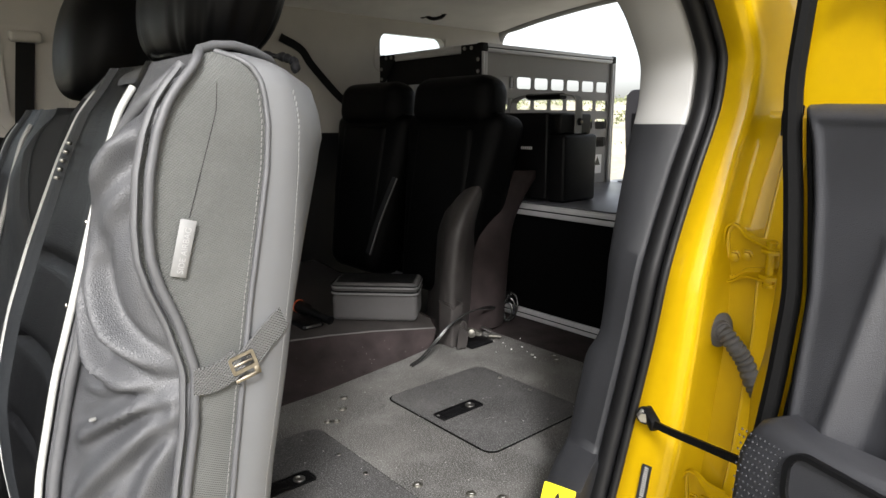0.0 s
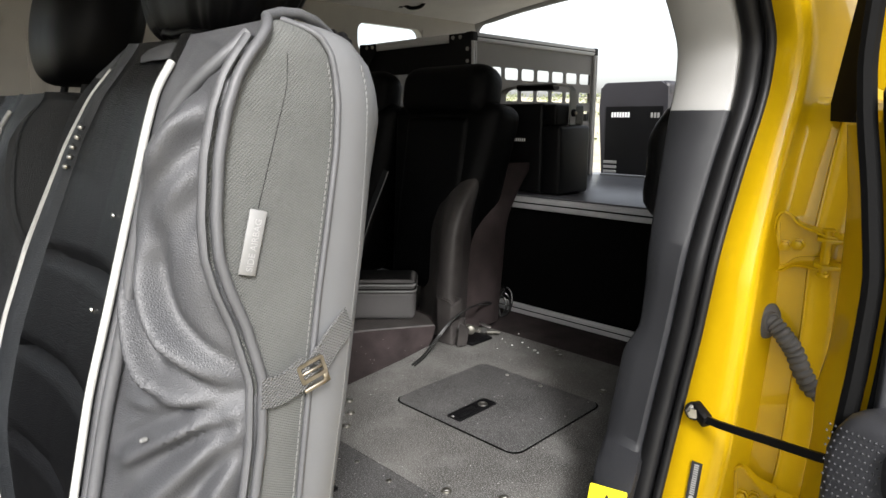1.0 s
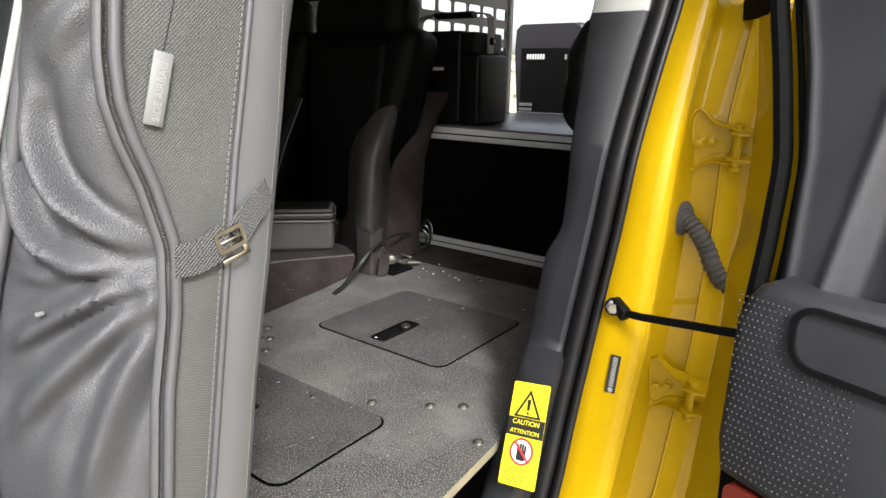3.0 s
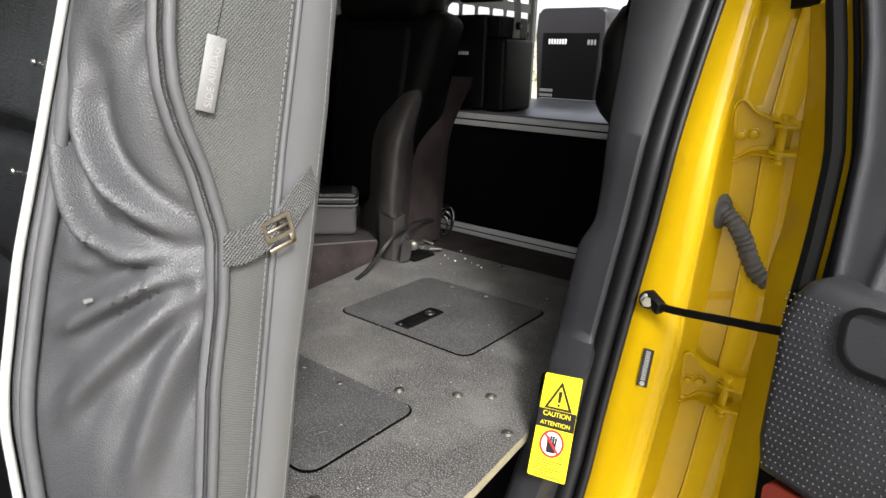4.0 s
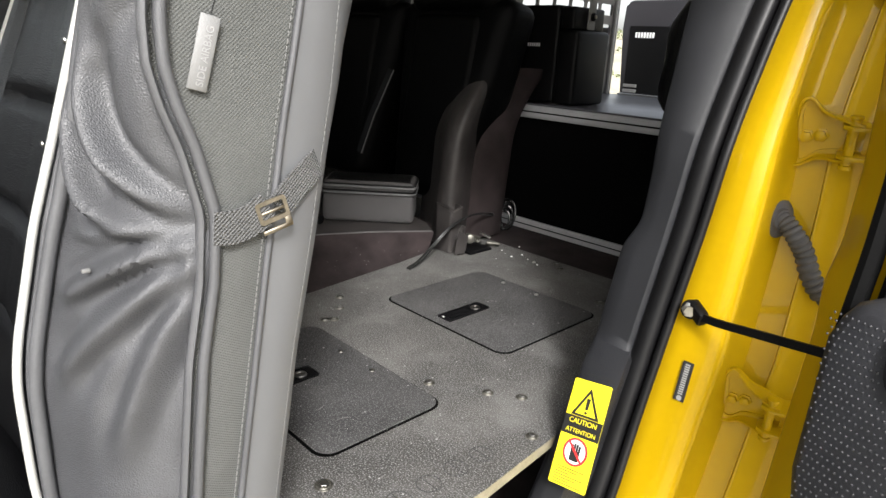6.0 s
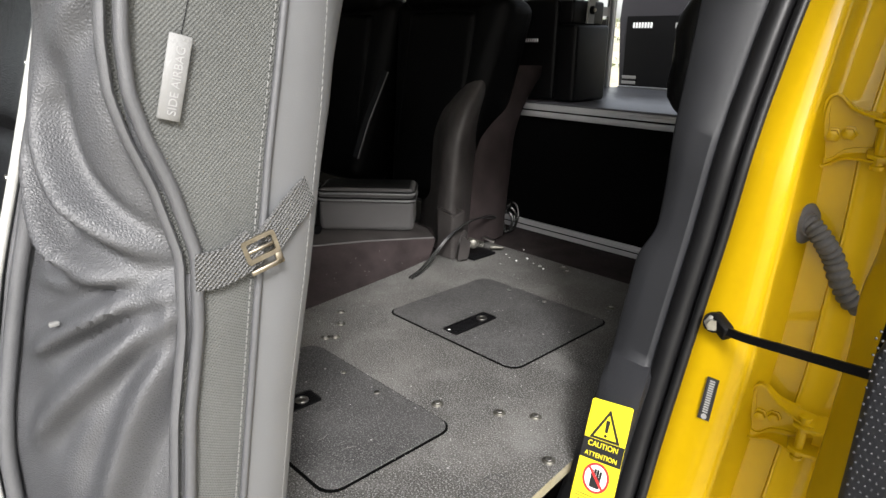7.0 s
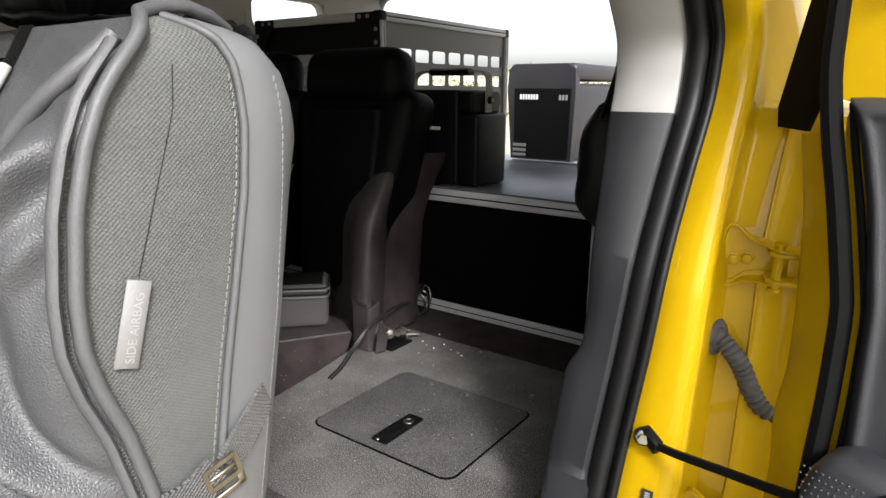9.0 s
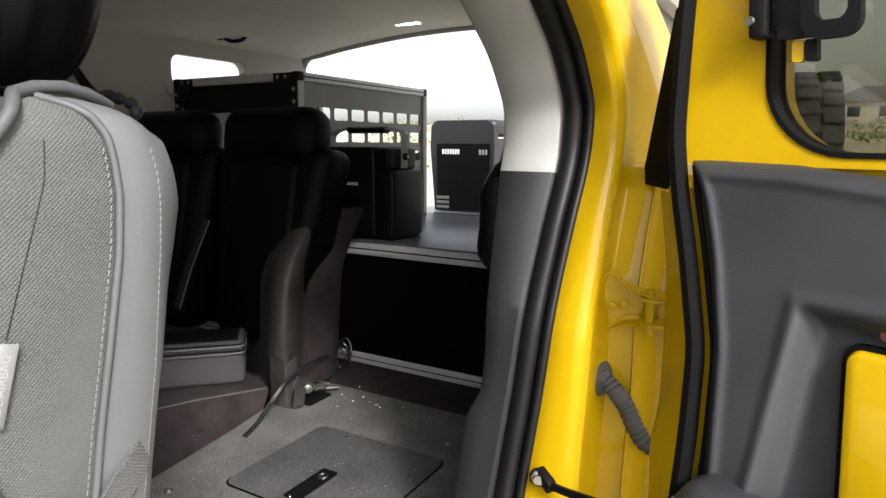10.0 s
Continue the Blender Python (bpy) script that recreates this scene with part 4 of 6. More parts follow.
def front_seat(dx, dz, detail):
    """A bucket seat back; the detailed one has a loose cover drawn aside by a strap."""
    place = Matrix.Translation((dx, 0, dz))
    label = ("front seat with grey woven side, slack leather cover and white piping" if detail
             else "black leather front seat with pale piping, beside the other front seat")
    seat = thing("front_seat", (-0.73 + dx, 0.08, 0.62 + dz), label, "car seat", "front seats")

    def put(name, bm, mat, lab="", angle=50.0, under=None):
        bm.transform(place)
        return part(name, bm, mat, under or seat, lab, angle=angle)

    def xin(z):
        return SX - seat_in(z)

    # Back shell with the smooth outer border.
    rows = []
    for z in ZS:
        b, s = s_back(z), s_seam(z)
        ins, inn, g = seat_in(z), pipe2_x(z) - 0.035, float(np.interp(z, [1.30, 1.50, 1.56, 1.592], [0.15, 1.0, 0.9, 0.1]))
        rows.append([(SX - 0.001 - ins, s, z), (SX + 0.001 - ins, s + (b - s) * 0.35, z), (SX - 0.002 - ins, s + (b - s) * 0.72, z), (SX - 0.008 - ins, s + (b - s) * 0.92, z), (SX - 0.026 - ins, b + 0.005 + 0.012 * g, z),
                     (SX - 0.055 - ins, b + 0.012 + 0.034 * g, z), (SX - 0.10 - ins, b + 0.016 + 0.058 * g, z), (SX - 0.15 - ins, b + 0.018 + 0.072 * g, z), (-0.73, b + 0.020 + 0.078 * g, z), (inn + 0.14 + ins, b + 0.018 + 0.06 * g, z), (inn + 0.06 + ins, b + 0.012 + 0.03 * g, z), (inn + 0.022 + ins, b - 0.012, z), (inn + 0.004 + ins, s, z), (inn + ins, s_drape(z), z)])
    put("back_shell", sheet(rows), VINYL if detail else LEATHER_FLAT, "smooth grey vinyl border and back" if detail else "", 70)
    # Woven side.
    rows = []
    for z in ZS:
        a, b, lap = s_drape(z), s_seam(z), 0.012 * min(1.0, max(0.0, (1.575 - z) / 0.06))
        rows.append([(xin(z) + 0.004 * math.sin(math.pi * k / 6) - 0.001, a - lap + (b - a + lap) * k / 6, z) for k in range(7)])
    put("side_panel", sheet(rows), FABRIC if detail else LEATHER_FLAT, "grey coarse woven fabric" if detail else "", 80)
    # Cover between welt and piping.
    rows = []
    N = 70 if detail else 8
    for i in range(190 if detail else 60):
        z = 0.62 + (1.590 - 0.62) * (1 - (1 - i / (189 if detail else 59)) ** 1.3)
        row = [cover_point(z, k / N, detail) for k in range(N + 1)]
        rows.append(row)
    put("loose_cover", sheet(rows), LEATHER if detail else LEATHER_FLAT, "slack wrinkled grey leather" if detail else "", 80)
    # Front with bolsters.
    rows = []
    for z in ZS:
        p, ins = s_pipe(z), seat_in(z)
        q = lambda x, y: (x, p + y, z)
        crease = 0.020 * sum(math.exp(-((z - c) / 0.0055) ** 2) for c in (1.095, 1.215, 1.335))
        px, sx = pipe_x(z), split_x(z)
        mid = (px + sx) / 2
        rows.append([q(px, 0.0), q(px - 0.012, -0.004), q(px - 0.03, 0.001 + crease), q(px + (mid - px) * 0.6, 0.008 + crease), q(mid, 0.012 + crease), q(mid + (sx - mid) * 0.5, 0.008 + crease), q(sx + 0.02, 0.002 + crease), q(sx, 0.001)])
    put("front_cushion", sheet(rows), LEATHER_BLACK, "black quilted leather front", 60)
    rows = []
    for z in ZS:
        p, sx, x2 = s_pipe(z), split_x(z), pipe2_x(z)
        rows.append([(sx, p + 0.001, z), (sx + (x2 - sx) * 0.3, p - 0.006, z), (sx + (x2 - sx) * 0.7, p - 0.008, z), (x2, p, z), (x2 - 0.018, p + 0.014, z), (x2 - 0.032, p + (s_drape(z) - p) * 0.6 + 0.01, z), (x2 - 0.035 + seat_in(z), s_drape(z), z)])
    put("inner_bolster", sheet(rows), LEATHER_FLAT, "slate leatherette bolster", 60)
    # Piping and welts.
    put("piping", tube([(pipe_x(z) + 0.003, s_pipe(z) - 0.007, z) for z in ZS if z < 1.562], 0.0042, 8), PIPING, "off-white piping")
    put("piping", tube([(pipe2_x(z), s_pipe(z) - 0.004, z) for z in ZS if z < 1.562], 0.0045, 8), PIPING, "off-white piping")
    put("outer_welt", tube([(pipe2_x(z) - 0.020, s_pipe(z) + 0.014, z) for z in ZS if z < 1.58], 0.005, 8), CORD, "grey leather welt")
    if detail:
        put("welt", tube([cover_point(z, max(welt_t(z) - 0.05, 0.1), False, 0.006) for z in ZS if z < 1.578], 0.0062, 8), CORD, "thick grey leather welt")
        put("welt", tube([cover_point(z, max(welt_t(z) - 0.13, 0.06), False, 0.003) for z in ZS if z < 1.572], 0.0040, 8), CORD, "grey leather welt")
        edge = [(SX + 0.0065 - seat_in(z) * 0.8, s_drape(z) - 0.001, z) for z in ZS]
        edge = edge[:-6] + [(SX - 0.018, 0.104, 1.592), (SX - 0.024, 0.122, 1.598), (SX - 0.030, 0.145, 1.600), (SX - 0.040, 0.170, 1.597), (SX - 0.060, 0.200, 1.590), (SX - 0.10, 0.225, 1.585)]
        put("cover_edge", tube(edge, 0.0050, 8), CORD, "rolled leather edge of the cover")
        put("cover_hem", tube([(SX + 0.0045 - seat_in(z), s_drape(z) - 0.013, z) for z in ZS if z < 1.575], 0.0034, 8, flat=1.3), CORD, "rolled leather hem")
        put("seam_welt", tube([(xin(z) + 0.0015, s_seam(z), z) for z in ZS], 0.0034, 8), CORD, "raised seam between fabric and vinyl")
        # Stitch lines of short threads.
        bm = bmesh.new()
        z = 0.80
        while z < 1.555:
            b, s = s_back(z), s_seam(z)
            for y, x in ((s + (b - s) * 0.78, SX - 0.0042), (s - 0.007, SX + 0.0012)):
                tube([(x - seat_in(z), y, z), (x - seat_in(z) + 0.0004, y + 0.0004, z + 0.0022), (x - seat_in(z), y + 0.0008, z + 0.0044)], 0.0006, 5, bm)
            z += 0.0062
        tagged(put("stitching", bm, STITCH, "pale grey machine stitching"), kind="stuff")
        put("fabric_crease", tube([(xin(z) + 0.0032, float(np.interp(z, [1.425, 1.533, 1.56], [0.073, 0.109, 0.1125])), z) for z in np.linspace(1.427, 1.56, 16)], 0.0004, 5), BLACKP, "fine seam in the fabric")
        # Strap with its buckle.
        strap = [(SX + 0.010, 0.062, 1.258), (SX + 0.011, 0.080, 1.257), (SX + 0.011, 0.098, 1.262), (SX + 0.012, 0.112, 1.271)]
        put("strap", ribbon(smooth_path(strap), (0, -0.15, 1), 0.0145, 0.003), WEB, "grey elastic strap end")
        strap = [(SX + 0.010, 0.122, 1.268), (SX + 0.007, 0.140, 1.283), (SX + 0.004, 0.156, 1.295), (SX - 0.001, 0.168, 1.302), (SX - 0.010, 0.176, 1.305), (SX - 0.030, 0.181, 1.306)]
        put("strap", ribbon(smooth_path(strap), (0, -0.28, 0.96), 0.013, 0.003), WEB, "grey elastic strap")
        m = facing((SX + 0.0145, 0.114, 1.268), (1, -0.12, 0.0), (0, -0.30, 1))
        bm = ring_prism(round_rect(-0.021, 0.021, -0.015, 0.015, 0.004), round_rect(-0.016, 0.016, -0.009, 0.010, 0.002), -0.002, 0.002)
        box(-0.021, 0.019, -0.029, -0.023, -0.002, 0.002, 0.0008, 1, bm)
        box(0.012, 0.021, -0.029, -0.013, -0.002, 0.002, 0.0008, 1, bm)
        box(-0.016, 0.016, -0.003, 0.001, -0.003, 0.001, 0.0008, 1, bm)
        bm.transform(m @ Matrix.Scale(0.68, 4))
        put("buckle", bm, BRASS, "worn nickel strap buckle")
        # Woven label.
        m = facing((SX + 0.0075, 0.0640, 1.398), (1, -0.15, 0.02), (0, 0.27, 1))
        bm = box(-0.0078, 0.0078, -0.029, 0.029, -0.0008, 0.0008, 0.0006, 1)
        bm.transform(m)
        tag = put("label_tab", bm, TAG, "grey woven airbag label")
        letters("SIDE AIRBAG", 0.0082, place @ m @ Matrix.Translation((0.0015, -0.002, 0.0009)) @ Matrix.Rotation(radians(90), 4, 'Z'), TAGTXT, tag)
        put("cover_hook", box(-0.545, -0.5405, -0.024, -0.017, 1.217, 1.2205, 0.001), STITCH, "small pale plastic tie end")
    else:
        put("buckle_chain", tube([(split_x(z), s_pipe(z) - 0.01, z) for z in np.linspace(1.40, 1.46, 8)], 0.004, 6), STEEL)
    if detail:
        for k in range(5):
            zz = 1.445 + 0.012 * k
            put("chain_link", lathe([(0.001, -0.003), (0.0035, -0.0022), (0.0042, 0.0), (0.0035, 0.0022), (0.001, 0.003)], (split_x(zz) + 0.003 * (k % 2), s_pipe(zz) - 0.008, zz), (0.3, 0.2, 1), 8), STEEL, "bright metal link")
        for zz in (1.30, 1.40):
            put("stud", lathe([(0.0, 0), (0.0035, 0), (0.003, 0.0015), (0, 0.002)], (-0.715, s_pipe(zz) + 0.006, zz), (0, -1, 0), 10), STEEL, "small metal stud")
    # Headrest on two posts.
    hx, hy = (-0.90, 0.275) if detail else (-0.695, 0.235)
    rows = []
    for i in range(29):
        a = math.pi * i / 28
        zz = 1.738 - 0.128 * math.cos(a)
        ww = (0.172 if detail else 0.150) * max(math.sin(a), 0.0) ** 0.42
        dd = 0.085 * max(math.sin(a), 0.0) ** 0.5
        row = []
        for k in range(161 if detail else 49):
            t = 2 * math.pi * k / (160 if detail else 48)
            c, s = math.cos(t), math.sin(t)
            x = ww * math.copysign(abs(c) ** 0.6, c)
            y = dd * math.copysign(abs(s) ** 0.7, s)
            pleat = (0.0045 * math.sin(t * 17 + 1.3 * math.sin(3 * t)) + 0.002 * math.sin(t * 31)) * max(0.0, (1.72 - zz) / 0.08) if detail else 0.0
            row.append((hx + x * (1 + pleat * 3), hy + y * (1 + pleat * 6) + 0.2 * (zz - 1.72), zz))
        rows.append(row)
    hr = put("headrest", sheet(rows), HEADREST, "padded black leather headrest with gathered cover" if detail else "padded black headrest", 70)
    for px in (hx - 0.065, hx + 0.065):
        put("post", tube([(px, hy - 0.045, 1.56), (px, hy - 0.02, 1.66)], 0.007, 8), BLACKP, "headrest post", under=hr)
    if detail:
        ring = [(hx + 0.112 * math.cos(t), hy - 0.018 + 0.064 * math.sin(t), 1.621 + 0.004 * math.sin(2 * t) + 0.002 * math.sin(9 * t)) for t in (2 * math.pi * k / 32 for k in range(33))]
        put("headrest_hem", tube(ring, 0.0055, 8), HEADREST, "gathered hem of the headrest cover", under=hr)
        knot = smooth_path([(-0.70, 0.265, 1.612), (-0.66, 0.275, 1.607), (-0.63, 0.268, 1.602), (-0.60, 0.262, 1.594), (-0.58, 0.250, 1.582)], 6)
        put("tie_cord", tube(knot, lambda t: 0.0048 + 0.0018 * math.sin(t * 30), 8), BLACKP, "knotted tie cord")
        put("shoulder_top", sheet([[(-0.74 + 0.225 * r * math.cos(t), 0.185 + 0.090 * r * math.sin(t), 1.568 + 0.034 * math.sqrt(max(1 - r * r, 0))) for t in (2 * math.pi * k / 40 for k in range(41))] for r in (1.0, 0.97, 0.9, 0.78, 0.6, 0.4, 0.2, 0.01)]), LEATHER, "grey leather shoulder cap", 80)
    return seat


front_seat(0, 0, True)
front_seat(-0.71, -0.045, False)
cush = thing("seat_cushion", (-0.73, -0.3, 0.62), "black leather front seat cushion", "car seat cushion", "front seat cushions")
part("pad", box(-0.97, -0.50, -0.58, -0.03, 0.70, 0.90, 0.05, 4), LEATHER_BLACK, cush)
part("base", box(-0.94, -0.53, -0.52, 0.0, 0.55, 0.70, 0.02), BLACKP, cush)
copy_thing(cush, pose(-1.44, -0.3, 0.60))

# ---- rear bench, ledge and clutter ----
def rear_seat(cx, w):
    # Rear seats take the copy with cabin shade in its colour.
    LEATHER_BLACK = REAR_SHADED
    t = thing("rear_seat", (cx, 1.30, ZP), "black leather rear seat back with a square headrest", "car seat", "rear seats")
    lean = Matrix.Translation((cx, 1.17, 0.96)) @ Matrix.Rotation(radians(-9), 4, 'X')
    bm = box(-w / 2, w / 2, -0.02, 0.13, 0.0, 0.60, 0.05, 4)
    for v in bm.verts:
        v.co.x *= 0.62 + 0.45 * min(max(v.co.z, 0.0), 0.6) + 0.16 * min(max((v.co.z - 0.44) / 0.12, 0.0), 1.0)
        v.co.y -= 0.025 * max(0.0, 1 - abs(v.co.z - 0.12) / 0.2) * (1 if v.co.y < 0.05 else 0)
    bm.transform(lean)
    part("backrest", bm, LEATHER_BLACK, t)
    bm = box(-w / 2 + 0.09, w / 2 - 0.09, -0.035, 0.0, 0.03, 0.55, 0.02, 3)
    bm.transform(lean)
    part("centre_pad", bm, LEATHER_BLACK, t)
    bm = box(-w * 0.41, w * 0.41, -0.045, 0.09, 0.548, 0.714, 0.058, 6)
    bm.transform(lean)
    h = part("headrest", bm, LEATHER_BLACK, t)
    for sx in (-0.07, 0.07):
        part("post", tube([lean @ Vector((sx, 0.05, 0.54)), lean @ Vector((sx, 0.05, 0.60))], 0.006, 8), STEEL, h)
    return t


rear_seat(-1.425, 0.45)
rear_seat(-1.885, 0.45)
ledge = thing("carpeted_ledge", (-1.75, 0.75, 0.55), "dark carpeted raised ledge beside the platform", "ledge")
ZL = 0.924
top = [(-2.28, 0.25), (-1.50, 0.25), (-1.44, 0.50), (-1.40, 0.62), (-1.365, 0.735), (-1.31, 0.86), (-1.215, 1.015), (-1.29, 1.06), (-2.28, 1.22)]
low = [(-2.28, 0.25), (-1.145, 0.25), (-1.168, 0.50), (-1.180, 0.62), (-1.198, 0.735), (-1.218, 0.86), (-1.247, 1.015), (-1.32, 1.07), (-2.28, 1.23)]
rows = [[(x, y, 0.60) for x, y in low], [(x, y, 0.848) for x, y in low]] + [[(l[0] + (t[0] - l[0]) * k ** 0.7, l[1], 0.848 + (ZL - 0.004 - 0.848) * k) for l, t in zip(low, top)] for k in (0.25, 0.5, 0.75, 1.0)]
part("side", sheet(rows), CARPET, ledge, "dark carpet with lint")
part("top", prism([(x * 1.003, y) for x, y in top], ZL - 0.014, ZL, r=0.006), SHIELDM, ledge, "dark scuffed moulded top")
lint = random.Random(9)
bm = bmesh.new()
for k in range(26):
    y = lint.uniform(0.45, 1.05)
    x = float(np.interp(y, [p[1] for p in low[1:8]], [p[0] for p in low[1:8]]))
    z = lint.uniform(0.862, 0.90)
    x += (z - 0.848) / 0.063 * float(np.interp(y, [p[1] for p in top[1:8]], [a[0] - b[0] for a, b in zip(top[1:8], low[1:8])])) + 0.004
    w = lint.uniform(0.0006, 0.002)
    box(x, x + 0.0008, y, y + w, z, z + lint.uniform(0.0006, 0.0016), bm=bm)
tagged(part("lint", bm, STITCH, ledge, "specks of pale lint"), kind="stuff")

case = thing("soft_case", (-1.53, 1.02, 0.915), "dark grey zipped soft case on the ledge", "case")
cm = pose(-1.4264, 0.9556, ZL + 0.001, 0, 0, 45)


def in_case(bm):
    bm.transform(cm)
    return bm


part("body", in_case(box(-0.130, 0.130, -0.070, 0.070, 0.0, 0.086, 0.016, 4)), CASE, case)
part("lid", in_case(box(-0.131, 0.131, -0.071, 0.071, 0.089, 0.119, 0.013, 4)), CASE, case)
LIDTOP = material("black_padded_nylon", (0.004, 0.004, 0.004), 0.6, vary=0.3, bump=0.6, fine=900, spec=0.15)
part("lid_panel", in_case(box(-0.119, 0.119, -0.059, 0.059, 0.112, 0.1205, 0.004, 2)), LIDTOP, case, "black padded lid panel")
for zz, rr in ((0.087, 0.0030), (0.093, 0.0022), (0.105, 0.0030), (0.111, 0.0022)):
    o = round_rect(-0.133, 0.133, -0.073, 0.073, 0.022)
    part("zip_piping", in_case(tube([(x, y, zz + 0.0012 * math.sin(30 * x)) for x, y in o + o[:1]], rr, 6, caps=False)), ZIPM if rr > 0.0025 else LIDTOP, case, "grey zip piping")
torch = thing("pocket_torch", (-1.55, 0.83, 0.915), "small black torch with an orange ring on the ledge", "torch")
ta, tb = Vector((-1.590, 0.768, 0.954)), Vector((-1.450, 0.792, 0.937))
part("barrel", lathe([(0.0, 0), (0.020, 0), (0.021, 0.02), (0.019, 0.045), (0.0125, 0.06), (0.012, 0.12), (0.0135, 0.125), (0.0135, 0.15), (0, 0.152)], ta, tb - ta, 18), BLACKP, torch)
part("ring", lathe([(0.0, 0), (0.0215, 0), (0.022, 0.006), (0.0, 0.006)], ta - (tb - ta).normalized() * 0.004, tb - ta, 18), ORANGE, torch, "orange bezel ring")
part("tail_cap", lathe([(0.0, 0), (0.009, 0), (0.009, 0.012), (0.004, 0.018), (0, 0.018)], tb - (tb - ta).normalized() * 0.012, tb - ta, 10), STEEL, torch)
gad = thing("small_black_box", (-1.48, 0.73, 0.915), "small flat black plastic box on the ledge", "box")
part("shell", box(-1.53, -1.44, 0.70, 0.77, 0.924, 0.940, 0.006, 3), BLACKP, gad)
part("slot", box(-1.442, -1.4385, 0.71, 0.76, 0.929, 0.935, 0.001), STEEL, gad)

# Seat side shield, anchor box with crumpled webbing, and cables.
shield = thing("seat_side_shield", (-1.28, 1.17, 0.92), "scuffed black side shield of the rear seat with carpeted flank", "seat shield")


def shield_rows(points, z0, z1, n=26):
    rows = []
    for i in range(n + 1):
        k = i / n
        z = z0 + (z1 - z0) * k
        pull = max(0.0, (k - 0.55) / 0.45) ** 2
        rows.append([(x - 0.02 * pull, y + 0.10 * (z - 0.98) + 0.15 * pull + 0.003 * noise.noise(Vector((x * 30, y * 30, z * 9))), z) for x, y in points])
    return rows


front = [(p.x, p.y) for p in smooth_path([(-1.47, 1.20, 0), (-1.40, 1.155, 0), (-1.335, 1.118, 0), (-1.285, 1.090, 0), (-1.250, 1.082, 0), (-1.230, 1.096, 0), (-1.232, 1.130, 0), (-1.247, 1.165, 0), (-1.262, 1.200, 0)], 5)]
flank = [(-1.2635, 1.201), (-1.256, 1.206), (-1.242, 1.24), (-1.234, 1.29), (-1.240, 1.33), (-1.265, 1.36), (-1.33, 1.37)]
part("shell", thicken(sheet(shield_rows(front, 0.862, 1.38)), 0.004), SHIELDM, shield, "scuffed black plastic shell", angle=70)
part("flank", thicken(sheet(shield_rows(flank, 0.862, 1.36)), 0.004), CARPET, shield, "dark brown-black carpeted flank", angle=70)
anchor = thing("seat_anchor", (-1.225, 1.09, 0.853), "dark open seat anchor box with a torn edge and crumpled webbing", "bracket")
outer = round_rect(-1.262, -1.198, 1.062, 1.112, 0.008, 3)
inner = round_rect(-1.257, -1.203, 1.067, 1.107, 0.006, 3)
bm = ring_prism(outer, inner, 0.853, 0.986)
for v in bm.verts:
    if v.co.z > 0.9:
        v.co.z += 0.006 * math.sin(70 * v.co.x) - 0.010 * max(0.0, (v.co.x + 1.222) / 0.02) * (1 if v.co.y < 1.085 else 0)
part("cover", bm, SHIELDM, anchor)
part("lip", tube([(x, y, 0.988 + 0.006 * math.sin(70 * x)) for x, y in outer[8:16]], 0.0028, 6), SHIELDM, anchor, "rolled lip of the box")
part("plate", box(-1.215, -1.150, 1.10, 1.19, 0.852, 0.860, 0.003), BLACKP, anchor, "black anchor plate")
rows = []
for i in range(15):
    a = i / 14
    rows.append([(-1.182 + 0.020 * math.sin(5.5 * a + 0.6) + 0.012 * (b - 0.5), 1.062 + 0.040 * a + 0.010 * math.sin(9 * a), 0.854 + 0.075 * b * (0.75 + 0.25 * math.cos(7 * a)) + 0.004 * math.sin(14 * a + 3 * b)) for b in (k / 7 for k in range(8))])
part("webbing", thicken(sheet(rows), 0.003), SHIELDM, anchor, "crumpled grey webbing", angle=80)
part("bolt", lathe([(0.0, 0), (0.012, 0), (0.0125, 0.010), (0.009, 0.014), (0.009, 0.020), (0.0135, 0.022), (0.0125, 0.031), (0.006, 0.034), (0, 0.034)], (-1.192, 1.135, 0.890), (0.75, -0.65, 0.1), 16), STEEL_DARK, anchor, "worn round steel bolt head")
part("spring", tube([(-1.212 + 0.05 * t, 1.145 + 0.008 * math.cos(40 * t), 0.888 + 0.008 * math.sin(40 * t)) for t in (k / 60 for k in range(61))], 0.0018, 6), STEEL_DARK, anchor, "small rusty coil spring")
part("lever", box(-0.006, 0.030, -0.006, 0.006, -0.003, 0.003, 0.002, 2, m=Matrix.Translation((-1.178, 1.172, 0.898)) @ Matrix.Rotation(radians(20), 4, 'Z') @ Matrix.Rotation(radians(15), 4, 'Y')), STEEL, anchor, "bright steel lever")
CABLEM = material("glossy_black_cable_sheath", (0.012, 0.012, 0.012), 0.22, vary=0.2, spec=0.8)
for i, off in enumerate((0.0, 0.009)):
    pts = [(-1.168 + off, 0.880, 0.8535), (-1.178 + off, 0.930, 0.864), (-1.184 + off * 0.8, 0.985, 0.896), (-1.180 + off * 0.5, 1.040, 0.936), (-1.176, 1.095 + off, 0.957), (-1.190, 1.160 + off, 0.956), (-1.222, 1.24, 0.934 + off), (-1.238, 1.30 + off, 0.925), (-1.245, 1.36, 0.945 + off), (-1.265, 1.385, 0.960), (-1.285, 1.38, 0.940), (-1.275, 1.365, 0.90), (-1.25, 1.35, 0.862)]
    solid("cable", tube(smooth_path(pts), 0.0030 if i == 0 else 0.0024, 8), CABLEM, "thin glossy black cable looped over the seat anchor", "cable", group="loose cables")
